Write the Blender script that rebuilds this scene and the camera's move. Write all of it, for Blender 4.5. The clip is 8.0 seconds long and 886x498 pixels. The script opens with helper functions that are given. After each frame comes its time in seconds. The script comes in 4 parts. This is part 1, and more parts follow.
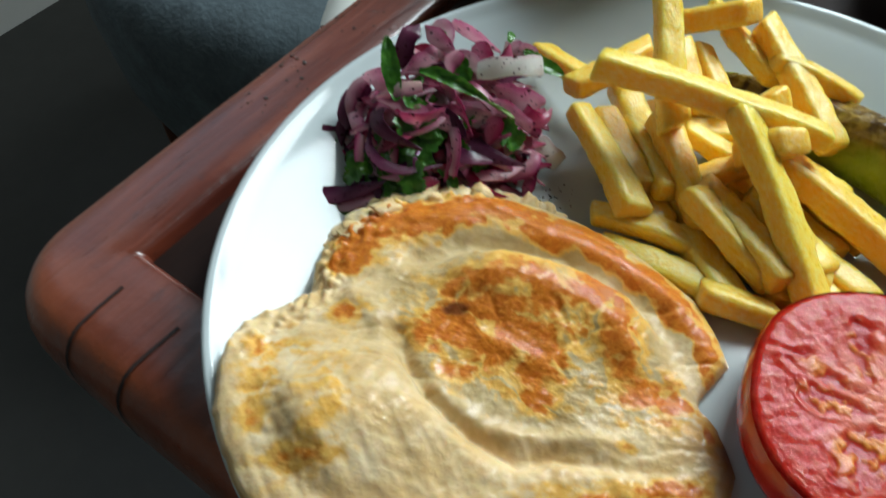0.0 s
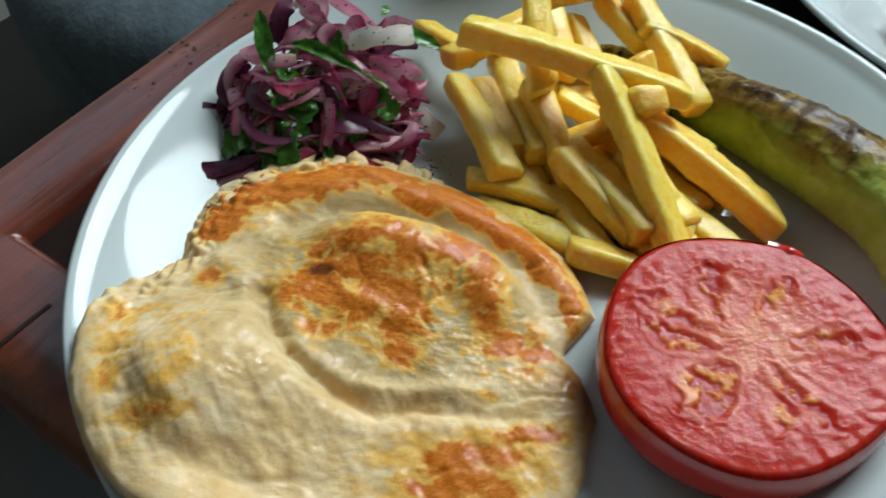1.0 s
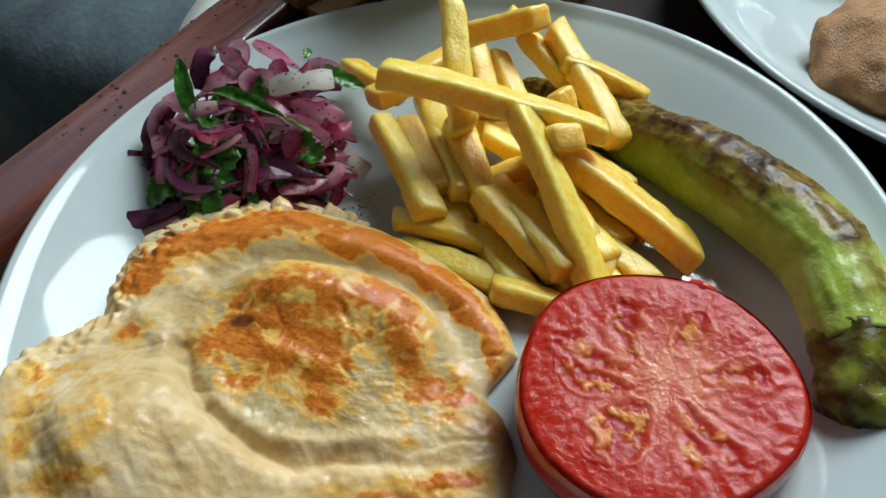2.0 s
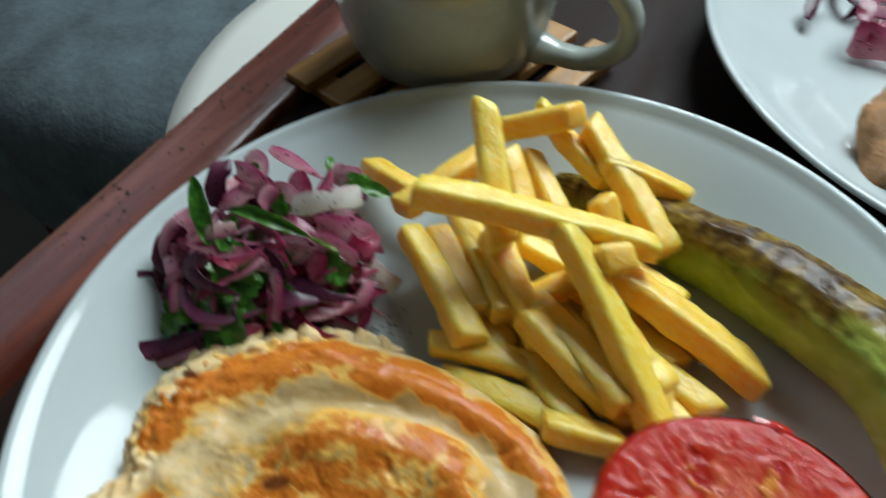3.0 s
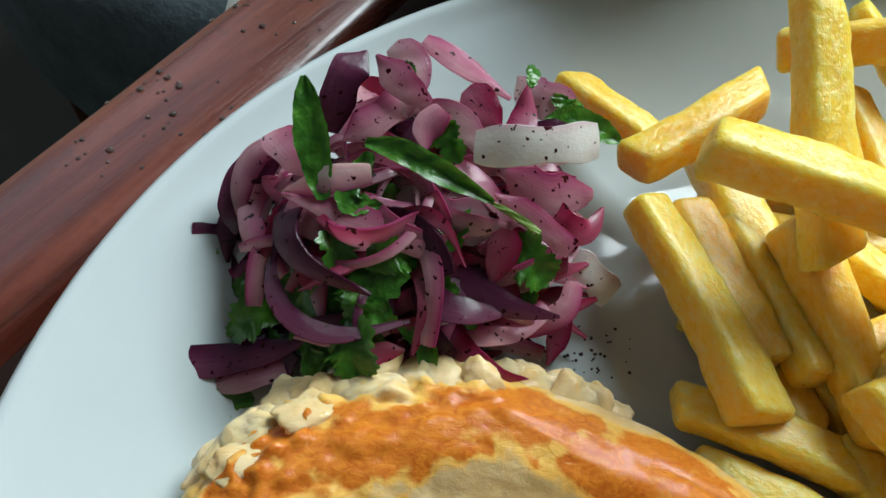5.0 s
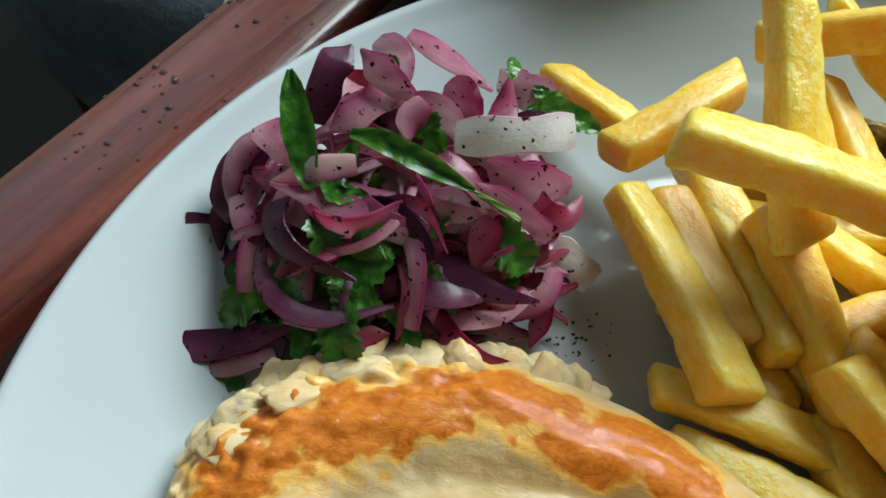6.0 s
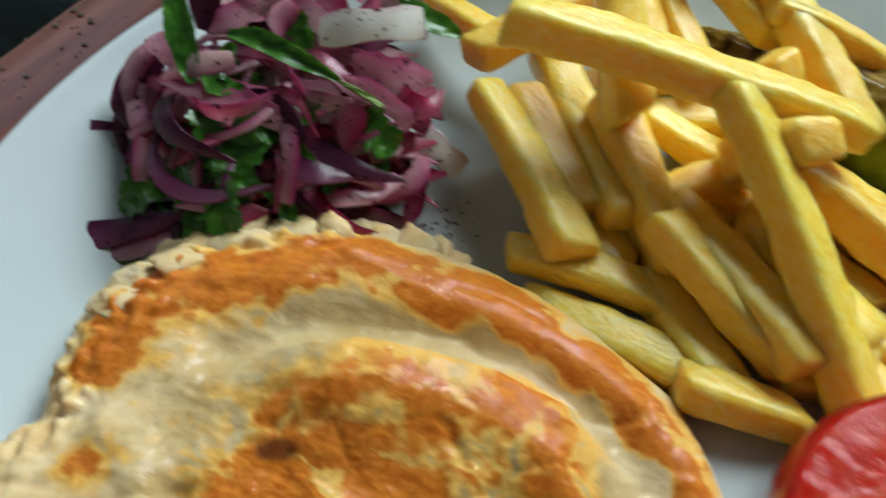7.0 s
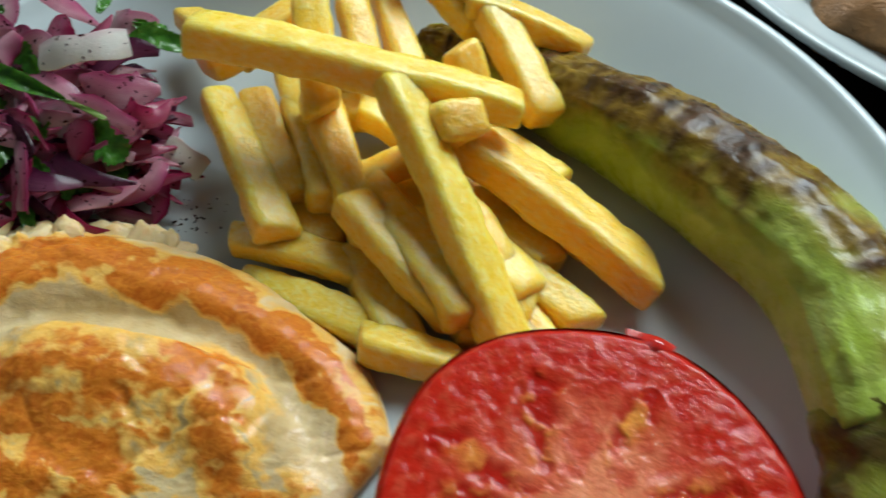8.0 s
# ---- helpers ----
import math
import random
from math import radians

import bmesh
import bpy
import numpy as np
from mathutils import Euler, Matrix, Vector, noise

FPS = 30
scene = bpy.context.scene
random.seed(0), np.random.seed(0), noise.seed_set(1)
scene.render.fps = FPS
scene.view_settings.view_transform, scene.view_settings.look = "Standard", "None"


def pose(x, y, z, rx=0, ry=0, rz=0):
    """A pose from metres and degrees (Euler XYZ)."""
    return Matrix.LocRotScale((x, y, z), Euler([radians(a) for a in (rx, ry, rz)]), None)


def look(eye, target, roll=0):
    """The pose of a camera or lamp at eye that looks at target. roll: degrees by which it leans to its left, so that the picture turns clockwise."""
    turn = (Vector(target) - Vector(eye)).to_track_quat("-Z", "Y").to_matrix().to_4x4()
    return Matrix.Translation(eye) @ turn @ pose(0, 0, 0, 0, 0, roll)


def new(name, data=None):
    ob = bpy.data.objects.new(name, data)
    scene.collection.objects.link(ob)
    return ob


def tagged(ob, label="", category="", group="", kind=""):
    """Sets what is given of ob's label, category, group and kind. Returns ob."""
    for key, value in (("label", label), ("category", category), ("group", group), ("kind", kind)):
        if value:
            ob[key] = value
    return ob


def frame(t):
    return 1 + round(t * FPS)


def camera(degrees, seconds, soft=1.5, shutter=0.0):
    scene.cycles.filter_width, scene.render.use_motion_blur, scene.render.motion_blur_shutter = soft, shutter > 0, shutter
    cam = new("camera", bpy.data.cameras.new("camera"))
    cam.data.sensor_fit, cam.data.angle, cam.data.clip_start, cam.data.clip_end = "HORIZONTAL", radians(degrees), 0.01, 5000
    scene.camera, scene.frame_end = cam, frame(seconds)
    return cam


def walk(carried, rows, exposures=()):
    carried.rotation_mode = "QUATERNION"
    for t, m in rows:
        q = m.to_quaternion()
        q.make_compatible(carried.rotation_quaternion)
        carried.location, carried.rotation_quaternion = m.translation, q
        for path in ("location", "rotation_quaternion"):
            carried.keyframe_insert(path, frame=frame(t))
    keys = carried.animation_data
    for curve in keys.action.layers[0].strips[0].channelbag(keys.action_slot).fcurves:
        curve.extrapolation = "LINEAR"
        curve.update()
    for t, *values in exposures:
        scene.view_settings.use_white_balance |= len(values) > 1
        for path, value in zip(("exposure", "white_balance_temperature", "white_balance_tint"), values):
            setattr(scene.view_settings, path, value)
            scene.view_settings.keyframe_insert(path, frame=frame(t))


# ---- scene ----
cam = camera(59.44, 8.0, shutter=0.5)
PATH = [
    (0, (-0.04848, -0.13851, 0.20184), (-0.05953, -0.01539, 0.04462), -5.63),
    (0.5, (-0.03733, -0.14714, 0.18446), (-0.04623, -0.02266, 0.02818), -4.90),
    (1, (-0.02209, -0.15356, 0.19131), (-0.02360, -0.02628, 0.03705), -4.11),
    (1.5, (-0.00957, -0.15148, 0.19322), (-0.00906, -0.02338, 0.03963), -4.64),
    (1.7, (-0.00499, -0.14996, 0.19589), (-0.00307, -0.02184, 0.04233), -4.55),
    (2.8, (-0.00458, -0.12287, 0.20503), (0.00338, 0.00585, 0.05217), -4.28),
    (3, (-0.01698, -0.10802, 0.20765), (-0.00847, 0.02184, 0.05578), -4.39),
    (3.2, (-0.02522, -0.08537, 0.20513), (-0.02179, 0.04471, 0.05325), -4.59),
    (3.5, (-0.04363, -0.05403, 0.18080), (-0.03954, 0.07001, 0.02396), -2.39),
    (4, (-0.05242, -0.03534, 0.14876), (-0.04961, 0.08107, -0.01385), -0.60),
    (4.5, (-0.05516, -0.02842, 0.14195), (-0.05298, 0.08509, -0.02270), -0.25),
    (5, (-0.05631, -0.03070, 0.14205), (-0.05483, 0.08120, -0.02371), -0.59),
    (6.5, (-0.04640, -0.04081, 0.14649), (-0.04662, 0.06940, -0.02040), -1.91),
    (7, (-0.03163, -0.06657, 0.14494), (-0.02713, 0.04647, -0.01999), -1.74),
    (7.5, (0.00504, -0.07541, 0.15223), (0.00826, 0.03636, -0.01359), -4.14),
    (8, (0.03087, -0.08787, 0.15539), (0.03362, 0.02633, -0.00878), -6.83),
]
walk(cam, [(t, look(eye, target, roll)) for t, eye, target, roll in PATH],
     [(0.0, 0.17), (0.5, 0.09), (1.0, 0.01), (1.7, 0.03), (3.0, 0.02), (3.6, 0.25), (4.2, 0.32), (5.0, 0.33), (6.5, 0.23), (7.2, 0.04), (8.0, 0.1)])

# ---- exposure and light ----
RM = pose(0, 0, 0, 0, 0, -36.2)          # the room and table axes: local x across the table, local y along its edge
FLOOR, CEIL = -0.74, 1.96
scene.view_settings.exposure = 0.0

world = bpy.data.worlds.new("world")
scene.world = world
world.use_nodes = True
wn = world.node_tree
sky = wn.nodes.new("ShaderNodeTexSky")
sky.sky_type, sky.sun_disc = "NISHITA", False
sky.sun_elevation, sky.sun_rotation = radians(35), radians(60)
wn.links.new(sky.outputs[0], wn.nodes["Background"].inputs[0])
wn.nodes["Background"].inputs[1].default_value = 0.12

lamp = bpy.data.lights.new("window_daylight", "AREA")
lamp.shape, lamp.size, lamp.size_y, lamp.energy, lamp.color = "RECTANGLE", 0.78, 0.66, 27.5, (0.82, 0.96, 1.0)
day = new("window_daylight", lamp)
day.matrix_world = RM @ look((0.13, 1.05, 0.99), (0.0, 0.0, 0.05))
# unseen side source, assumed a window, added for the sheen on the table rim
side = bpy.data.lights.new("assumed_side_daylight", "AREA")
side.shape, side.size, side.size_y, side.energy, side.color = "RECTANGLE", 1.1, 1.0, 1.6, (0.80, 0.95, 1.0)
side_day = new("assumed_side_daylight", side)
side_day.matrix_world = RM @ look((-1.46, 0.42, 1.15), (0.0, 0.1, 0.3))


# ---- materials ----
def shader(name, rough=0.5, metal=0.0, sss=0.0, radius=(0.004, 0.002, 0.001), coat=0.0, spec=0.5):
    m = bpy.data.materials.new(name)
    m.use_nodes = True
    b = m.node_tree.nodes["Principled BSDF"]
    b.inputs["Roughness"].default_value, b.inputs["Metallic"].default_value = rough, metal
    b.inputs["Coat Weight"].default_value, b.inputs["Coat Roughness"].default_value = coat, 0.08
    b.inputs["Specular IOR Level"].default_value = spec
    if sss:
        b.inputs["Subsurface Weight"].default_value = sss
        b.inputs["Subsurface Radius"].default_value = radius
        b.inputs["Subsurface Scale"].default_value = 1.0
    return m, m.node_tree, b


def node(nt, kind, **values):
    n = nt.nodes.new("ShaderNode" + kind)
    for key, value in values.items():
        n.inputs[key.replace("_", " ")].default_value = value
    return n


def coords(nt, stretch=(1, 1, 1)):
    c, mp = nt.nodes.new("ShaderNodeTexCoord"), nt.nodes.new("ShaderNodeMapping")
    mp.inputs["Scale"].default_value = stretch
    nt.links.new(c.outputs["Object"], mp.inputs["Vector"])
    return mp.outputs["Vector"]


def noise_tex(nt, vec, scale, detail=4.0, rough=0.55, distortion=0.0):
    n = node(nt, "TexNoise", Scale=scale, Detail=detail, Roughness=rough, Distortion=distortion)
    nt.links.new(vec, n.inputs["Vector"])
    return n.outputs["Fac"]


def ramp(nt, fac, *stops):
    r = nt.nodes.new("ShaderNodeValToRGB")
    e = r.color_ramp.elements
    while len(e) < len(stops):
        e.new(0.5)
    for el, (p, c) in zip(e, stops):
        el.position, el.color = p, (*c, 1)
    nt.links.new(fac, r.inputs["Fac"])
    return r.outputs["Color"]


def grey(nt, fac, lo, hi, a=0.0, b=1.0):
    n = node(nt, "MapRange", From_Min=lo, From_Max=hi, To_Min=a, To_Max=b)
    nt.links.new(fac, n.inputs["Value"])
    return n.outputs["Result"]


def blend(nt, fac, a, b, mode="MIX"):
    n = nt.nodes.new("ShaderNodeMix")
    n.data_type, n.blend_type = "RGBA", mode
    for value, socket in ((fac, n.inputs["Factor"]), (a, n.inputs[6]), (b, n.inputs[7])):
        if isinstance(value, (int, float)):
            socket.default_value = value
        elif isinstance(value, tuple):
            socket.default_value = (*value, 1)
        else:
            nt.links.new(value, socket)
    return n.outputs[2]


def bump(nt, b, *layers):
    last = None
    for fac, dist, strength in layers:
        n = node(nt, "Bump", Strength=strength, Distance=dist)
        nt.links.new(fac, n.inputs["Height"])
        if last:
            nt.links.new(last, n.inputs["Normal"])
        last = n.outputs["Normal"]
    nt.links.new(last, b.inputs["Normal"])


def attr(nt, name="tone"):
    n = nt.nodes.new("ShaderNodeVertexColor")
    n.layer_name = name
    return n.outputs["Color"]


def channels(nt, colour):
    n = nt.nodes.new("ShaderNodeSeparateColor")
    nt.links.new(colour, n.inputs[0])
    return n.outputs


def plain(name, colour, rough=0.6, scale=40.0, vary=0.15, relief=0.0005, coat=0.0, metal=0.0, stretch=(1, 1, 1)):
    m, nt, b = shader(name, rough, metal, coat=coat)
    v = coords(nt, stretch)
    f = noise_tex(nt, v, scale)
    g = noise_tex(nt, v, scale * 7)
    dark = tuple(c * (1 - vary) for c in colour)
    light = tuple(min(1, c * (1 + vary)) for c in colour)
    nt.links.new(blend(nt, 0.25, ramp(nt, f, (0.3, dark), (0.7, light)), ramp(nt, g, (0.3, dark), (0.7, light))), b.inputs["Base Color"])
    nt.links.new(grey(nt, f, 0.3, 0.7, rough * 0.8, min(1, rough * 1.2)), b.inputs["Roughness"])
    bump(nt, b, (g, relief, 0.5))
    return m


def porcelain():
    m, nt, b = shader("porcelain", 0.13, spec=0.34)
    v = coords(nt)
    f = noise_tex(nt, v, 30)
    smear = noise_tex(nt, v, 55, 6, 0.7, 0.6)
    nt.links.new(ramp(nt, f, (0.3, (0.50, 0.56, 0.565)), (0.7, (0.54, 0.595, 0.60))), b.inputs["Base Color"])
    nt.links.new(grey(nt, smear, 0.45, 0.75, 0.045, 0.16), b.inputs["Roughness"])
    return m


def varnished_wood():
    m, nt, b = shader("varnished_wood", 0.32, coat=0.8, spec=0.5)
    b.inputs["Coat Roughness"].default_value = 0.22
    v = coords(nt)
    grain = noise_tex(nt, coords(nt, (140, 9, 140)), 1.0, 7, 0.65, 0.4)
    broad = noise_tex(nt, coords(nt, (30, 7, 30)), 1.0, 4)
    wear = channels(nt, attr(nt))[0]
    wood = ramp(nt, grain, (0.25, (0.030, 0.007, 0.005)), (0.5, (0.12, 0.024, 0.014)), (0.8, (0.24, 0.066, 0.038)))
    worn = ramp(nt, broad, (0.3, (0.17, 0.030, 0.009)), (0.7, (0.34, 0.075, 0.018)))
    stain = noise_tex(nt, v, 160, 5)
    mixed = blend(nt, wear, wood, worn)
    nt.links.new(blend(nt, grey(nt, stain, 0.6, 0.75, 0, 0.5), mixed, (0.03, 0.012, 0.01)), b.inputs["Base Color"])
    nt.links.new(grey(nt, grain, 0.3, 0.75, 0.24, 0.46), b.inputs["Roughness"])
    bump(nt, b, (grain, 0.0012, 0.7), (stain, 0.0008, 0.4))
    return m


def fried_potato():
    m, nt, b = shader("fried_potato", 0.36, sss=1.0, radius=(0.0044, 0.0042, 0.0032), coat=0.12, spec=0.5)
    b.inputs["Coat Roughness"].default_value = 0.22
    v = coords(nt)
    blister = noise_tex(nt, coords(nt, (1, 1, 0.7)), 800, 4, 0.6)
    fine = noise_tex(nt, v, 1700, 3, 0.6)
    patch = noise_tex(nt, coords(nt, (1, 1, 0.8)), 170, 5, 0.65)
    ch = channels(nt, attr(nt))
    info = nt.nodes.new("ShaderNodeObjectInfo")
    base = ramp(nt, patch, (0.28, (0.985, 0.56, 0.045)), (0.52, (0.985, 0.61, 0.065)), (0.75, (0.985, 0.67, 0.11)))
    # pale speckles: crisp crust, with the oily sheen painted in as well
    crust_glints = blend(nt, grey(nt, blister, 0.48, 0.64, 0, 0.5), base, (0.985, 0.80, 0.32))
    edge = blend(nt, ch[1], blend(nt, ch[0], crust_glints, (0.74, 0.33, 0.03)), (0.97, 0.82, 0.36))
    hue = nt.nodes.new("ShaderNodeHueSaturation")
    nt.links.new(grey(nt, info.outputs["Random"], 0, 1, 0.94, 1.04), hue.inputs["Value"])
    nt.links.new(grey(nt, info.outputs["Random"], 0, 1, 0.495, 0.503), hue.inputs["Hue"])
    nt.links.new(edge, hue.inputs["Color"])
    nt.links.new(hue.outputs[0], b.inputs["Base Color"])
    nt.links.new(grey(nt, blister, 0.3, 0.7, 0.22, 0.46), b.inputs["Roughness"])
    bump(nt, b, (noise_tex(nt, v, 240, 3), 0.0006, 0.3), (blister, 0.0005, 0.7), (fine, 0.00012, 0.8))
    return m


def cooked_chicken():
    m, nt, b = shader("cooked_chicken", 0.36, sss=0.4, radius=(0.0030, 0.0020, 0.0010), coat=0.3, spec=0.12)
    b.inputs["Coat Roughness"].default_value = 0.04
    v = coords(nt)
    ch = channels(nt, attr(nt))
    fibre = noise_tex(nt, coords(nt, (1.0, 1.7, 1.3)), 380, 5, 0.6, 1.2)
    fine = noise_tex(nt, v, 1500, 3, 0.6)
    broad = noise_tex(nt, v, 95, 5)
    wet = noise_tex(nt, v, 170, 3, 0.5)
    meat = ramp(nt, broad, (0.28, (0.66, 0.42, 0.17)), (0.5, (0.78, 0.56, 0.29)), (0.72, (0.87, 0.69, 0.44)))
    juice = ramp(nt, broad, (0.3, (0.46, 0.30, 0.115)), (0.7, (0.66, 0.51, 0.28)))
    gold = ramp(nt, fibre, (0.3, (0.76, 0.38, 0.055)), (0.7, (0.86, 0.52, 0.13)))
    roast = ramp(nt, fibre, (0.3, (0.50, 0.11, 0.009)), (0.65, (0.70, 0.235, 0.024)))
    ragged = noise_tex(nt, v, 300, 5, 0.66, 0.6)
    seared = node(nt, "Math")
    seared.operation = "ADD"
    nt.links.new(ch[0], seared.inputs[0])
    nt.links.new(grey(nt, ragged, 0.2, 0.8, -0.2, 0.2), seared.inputs[1])
    c = blend(nt, ch[2], meat, juice)
    c = blend(nt, grey(nt, seared.outputs[0], 0.16, 0.40, 0, 0.92), c, gold)
    c = blend(nt, grey(nt, seared.outputs[0], 0.50, 0.74), c, roast)
    c = blend(nt, ch[1], c, (0.10, 0.022, 0.010))
    nt.links.new(c, b.inputs["Base Color"])
    nt.links.new(grey(nt, broad, 0.35, 0.65, 0.34, 0.55), b.inputs["Roughness"])
    nt.links.new(grey(nt, wet, 0.38, 0.60, 0.1, 0.5), b.inputs["Coat Weight"])
    bump(nt, b, (fibre, 0.0005, 0.35), (ragged, 0.00022, 0.5), (fine, 0.00006, 0.6))
    beads = node(nt, "Bump", Strength=0.9, Distance=0.00018)
    nt.links.new(noise_tex(nt, v, 620, 3, 0.55), beads.inputs["Height"])
    nt.links.new(b.inputs["Normal"].links[0].from_socket, beads.inputs["Normal"])
    nt.links.new(beads.outputs["Normal"], b.inputs["Coat Normal"])
    return m


def cooked_tomato():
    m, nt, b = shader("cooked_tomato", 0.2, sss=0.4, radius=(0.005, 0.0010, 0.0005), coat=0.0, spec=0.13)
    v = coords(nt)
    f, g = noise_tex(nt, v, 520, 3, 0.6, 0.5), noise_tex(nt, v, 1500, 3, 0.6)
    nt.links.new(blend(nt, grey(nt, f, 0.40, 0.66, 0, 0.35), attr(nt), (0.40, 0.012, 0.006)), b.inputs["Base Color"])
    nt.links.new(grey(nt, f, 0.40, 0.60, 0.06, 0.20), b.inputs["Roughness"])
    bump(nt, b, (noise_tex(nt, v, 210, 3, 0.5, 0.8), 0.0003, 0.3), (f, 0.00030, 0.7), (g, 0.00010, 0.8))
    b.inputs["Coat Weight"].default_value = 0.14
    b.inputs["Coat Roughness"].default_value = 0.03
    film = node(nt, "Bump", Strength=0.9, Distance=0.0005)
    nt.links.new(noise_tex(nt, v, 480, 3, 0.55, 0.4), film.inputs["Height"])
    nt.links.new(film.outputs["Normal"], b.inputs["Coat Normal"])
    return m


def tomato_peel():
    m, nt, b = shader("tomato_peel", 0.16, sss=0.15, radius=(0.004, 0.001, 0.0005), coat=0.4)
    v = coords(nt)
    f = noise_tex(nt, v, 90, 4)
    nt.links.new(ramp(nt, f, (0.3, (0.42, 0.012, 0.010)), (0.7, (0.56, 0.025, 0.014))), b.inputs["Base Color"])
    bump(nt, b, (noise_tex(nt, v, 240, 4), 0.0006, 0.4))
    return m


def grilled_pepper():
    m, nt, b = shader("grilled_pepper", 0.3, sss=0.3, radius=(0.003, 0.004, 0.0005), coat=0.14, spec=0.16)
    b.inputs["Coat Roughness"].default_value = 0.06
    v = coords(nt)
    ch = channels(nt, attr(nt))
    wr = noise_tex(nt, v, 190, 4, 0.55, 1.6)
    f = noise_tex(nt, v, 85, 5, 0.6)
    fleck = noise_tex(nt, v, 520, 4, 0.7)
    green = ramp(nt, f, (0.25, (0.17, 0.24, 0.016)), (0.55, (0.27, 0.35, 0.035)), (0.8, (0.38, 0.46, 0.075)))
    olive = ramp(nt, wr, (0.3, (0.12, 0.062, 0.008)), (0.7, (0.30, 0.185, 0.022)))
    char = ramp(nt, wr, (0.3, (0.016, 0.007, 0.004)), (0.7, (0.085, 0.030, 0.012)))
    c = blend(nt, ch[2], green, ramp(nt, f, (0.3, (0.36, 0.47, 0.06)), (0.7, (0.54, 0.63, 0.17))))
    c = blend(nt, ch[0], c, olive)
    c = blend(nt, ch[1], c, char)
    c = blend(nt, grey(nt, fleck, 0.66, 0.72, 0, 0.6), c, (0.05, 0.022, 0.006))
    nt.links.new(c, b.inputs["Base Color"])
    nt.links.new(grey(nt, wr, 0.3, 0.7, 0.18, 0.40), b.inputs["Roughness"])
    bump(nt, b, (wr, 0.0006, 0.5), (noise_tex(nt, v, 420, 3, 0.6, 1.2), 0.0003, 0.6), (fleck, 0.00010, 0.4))
    nt.links.new(b.inputs["Normal"].links[0].from_socket, b.inputs["Coat Normal"])
    return m


def see_through(nt, b, colour, share):
    """Thin wet slices and leaves let light from behind come through."""
    back, both = nt.nodes.new("ShaderNodeBsdfTranslucent"), nt.nodes.new("ShaderNodeMixShader")
    both.inputs[0].default_value = share
    nt.links.new(colour, back.inputs["Color"])
    nt.links.new(b.outputs[0], both.inputs[1])
    nt.links.new(back.outputs[0], both.inputs[2])
    nt.links.new(both.outputs[0], nt.nodes["Material Output"].inputs["Surface"])


def onion_flesh(name, skin, flesh, inner):
    m, nt, b = shader(name, 0.22, sss=0.2, radius=(0.0012, 0.0008, 0.0009), coat=0.55)
    ch = channels(nt, attr(nt))
    v = coords(nt)
    fibres = nt.nodes.new("ShaderNodeCombineXYZ")
    for k, times in ((1, 26.0), (2, 2.5)):
        n = node(nt, "Math")
        n.operation = "MULTIPLY"
        n.inputs[1].default_value = times
        nt.links.new(ch[k], n.inputs[0])
        nt.links.new(n.outputs[0], fibres.inputs[k - 1])
    info = nt.nodes.new("ShaderNodeObjectInfo")
    nt.links.new(grey(nt, info.outputs["Random"], 0, 1, 0, 40), fibres.inputs[2])
    vein = noise_tex(nt, fibres.outputs[0], 1.0, 3, 0.6)
    spots = noise_tex(nt, v, 620, 2, 0.5)
    blot = noise_tex(nt, v, 150, 3)
    c = ramp(nt, ch[0], (0.0, skin), (0.22, flesh), (0.75, inner))
    c = blend(nt, grey(nt, vein, 0.42, 0.62, 0, 0.0 if name == "onion_white" else 0.4), c, flesh)
    c = blend(nt, grey(nt, blot, 0.45, 0.75, 0, 0.35), c, skin)
    c = blend(nt, grey(nt, spots, 0.655, 0.68), c, (0.06, 0.006, 0.010))
    hue = nt.nodes.new("ShaderNodeHueSaturation")
    nt.links.new(grey(nt, info.outputs["Random"], 0, 1, 0.85, 1.25), hue.inputs["Value"])
    nt.links.new(c, hue.inputs["Color"])
    nt.links.new(hue.outputs[0], b.inputs["Base Color"])
    bump(nt, b, (vein, 0.0004, 0.1 if name == "onion_white" else 0.3), (noise_tex(nt, v, 500, 2), 0.0002, 0.3), (noise_tex(nt, v, 1100, 2), 0.00012, 0.7))
    see_through(nt, b, hue.outputs[0], 0.15 if name == "onion_white" else 0.62)
    return m


def parsley_green():
    m, nt, b = shader("parsley_green", 0.28, sss=0.08, radius=(0.001, 0.002, 0.0005), coat=0.2)
    v = coords(nt)
    f = noise_tex(nt, v, 300, 4)
    nt.links.new(ramp(nt, f, (0.3, (0.024, 0.105, 0.010)), (0.55, (0.065, 0.23, 0.022)), (0.8, (0.17, 0.37, 0.06))), b.inputs["Base Color"])
    bump(nt, b, (noise_tex(nt, v, 700, 3), 0.0006, 0.6))
    see_through(nt, b, ramp(nt, f, (0.3, (0.05, 0.20, 0.010)), (0.8, (0.16, 0.38, 0.03))), 0.3)
    return m


def water():
    m, nt, b = shader("water", 0.03)
    b.inputs["Transmission Weight"].default_value = 0.75
    b.inputs["Base Color"].default_value = (0.30, 0.24, 0.22, 1)
    b.inputs["IOR"].default_value = 1.33
    return m


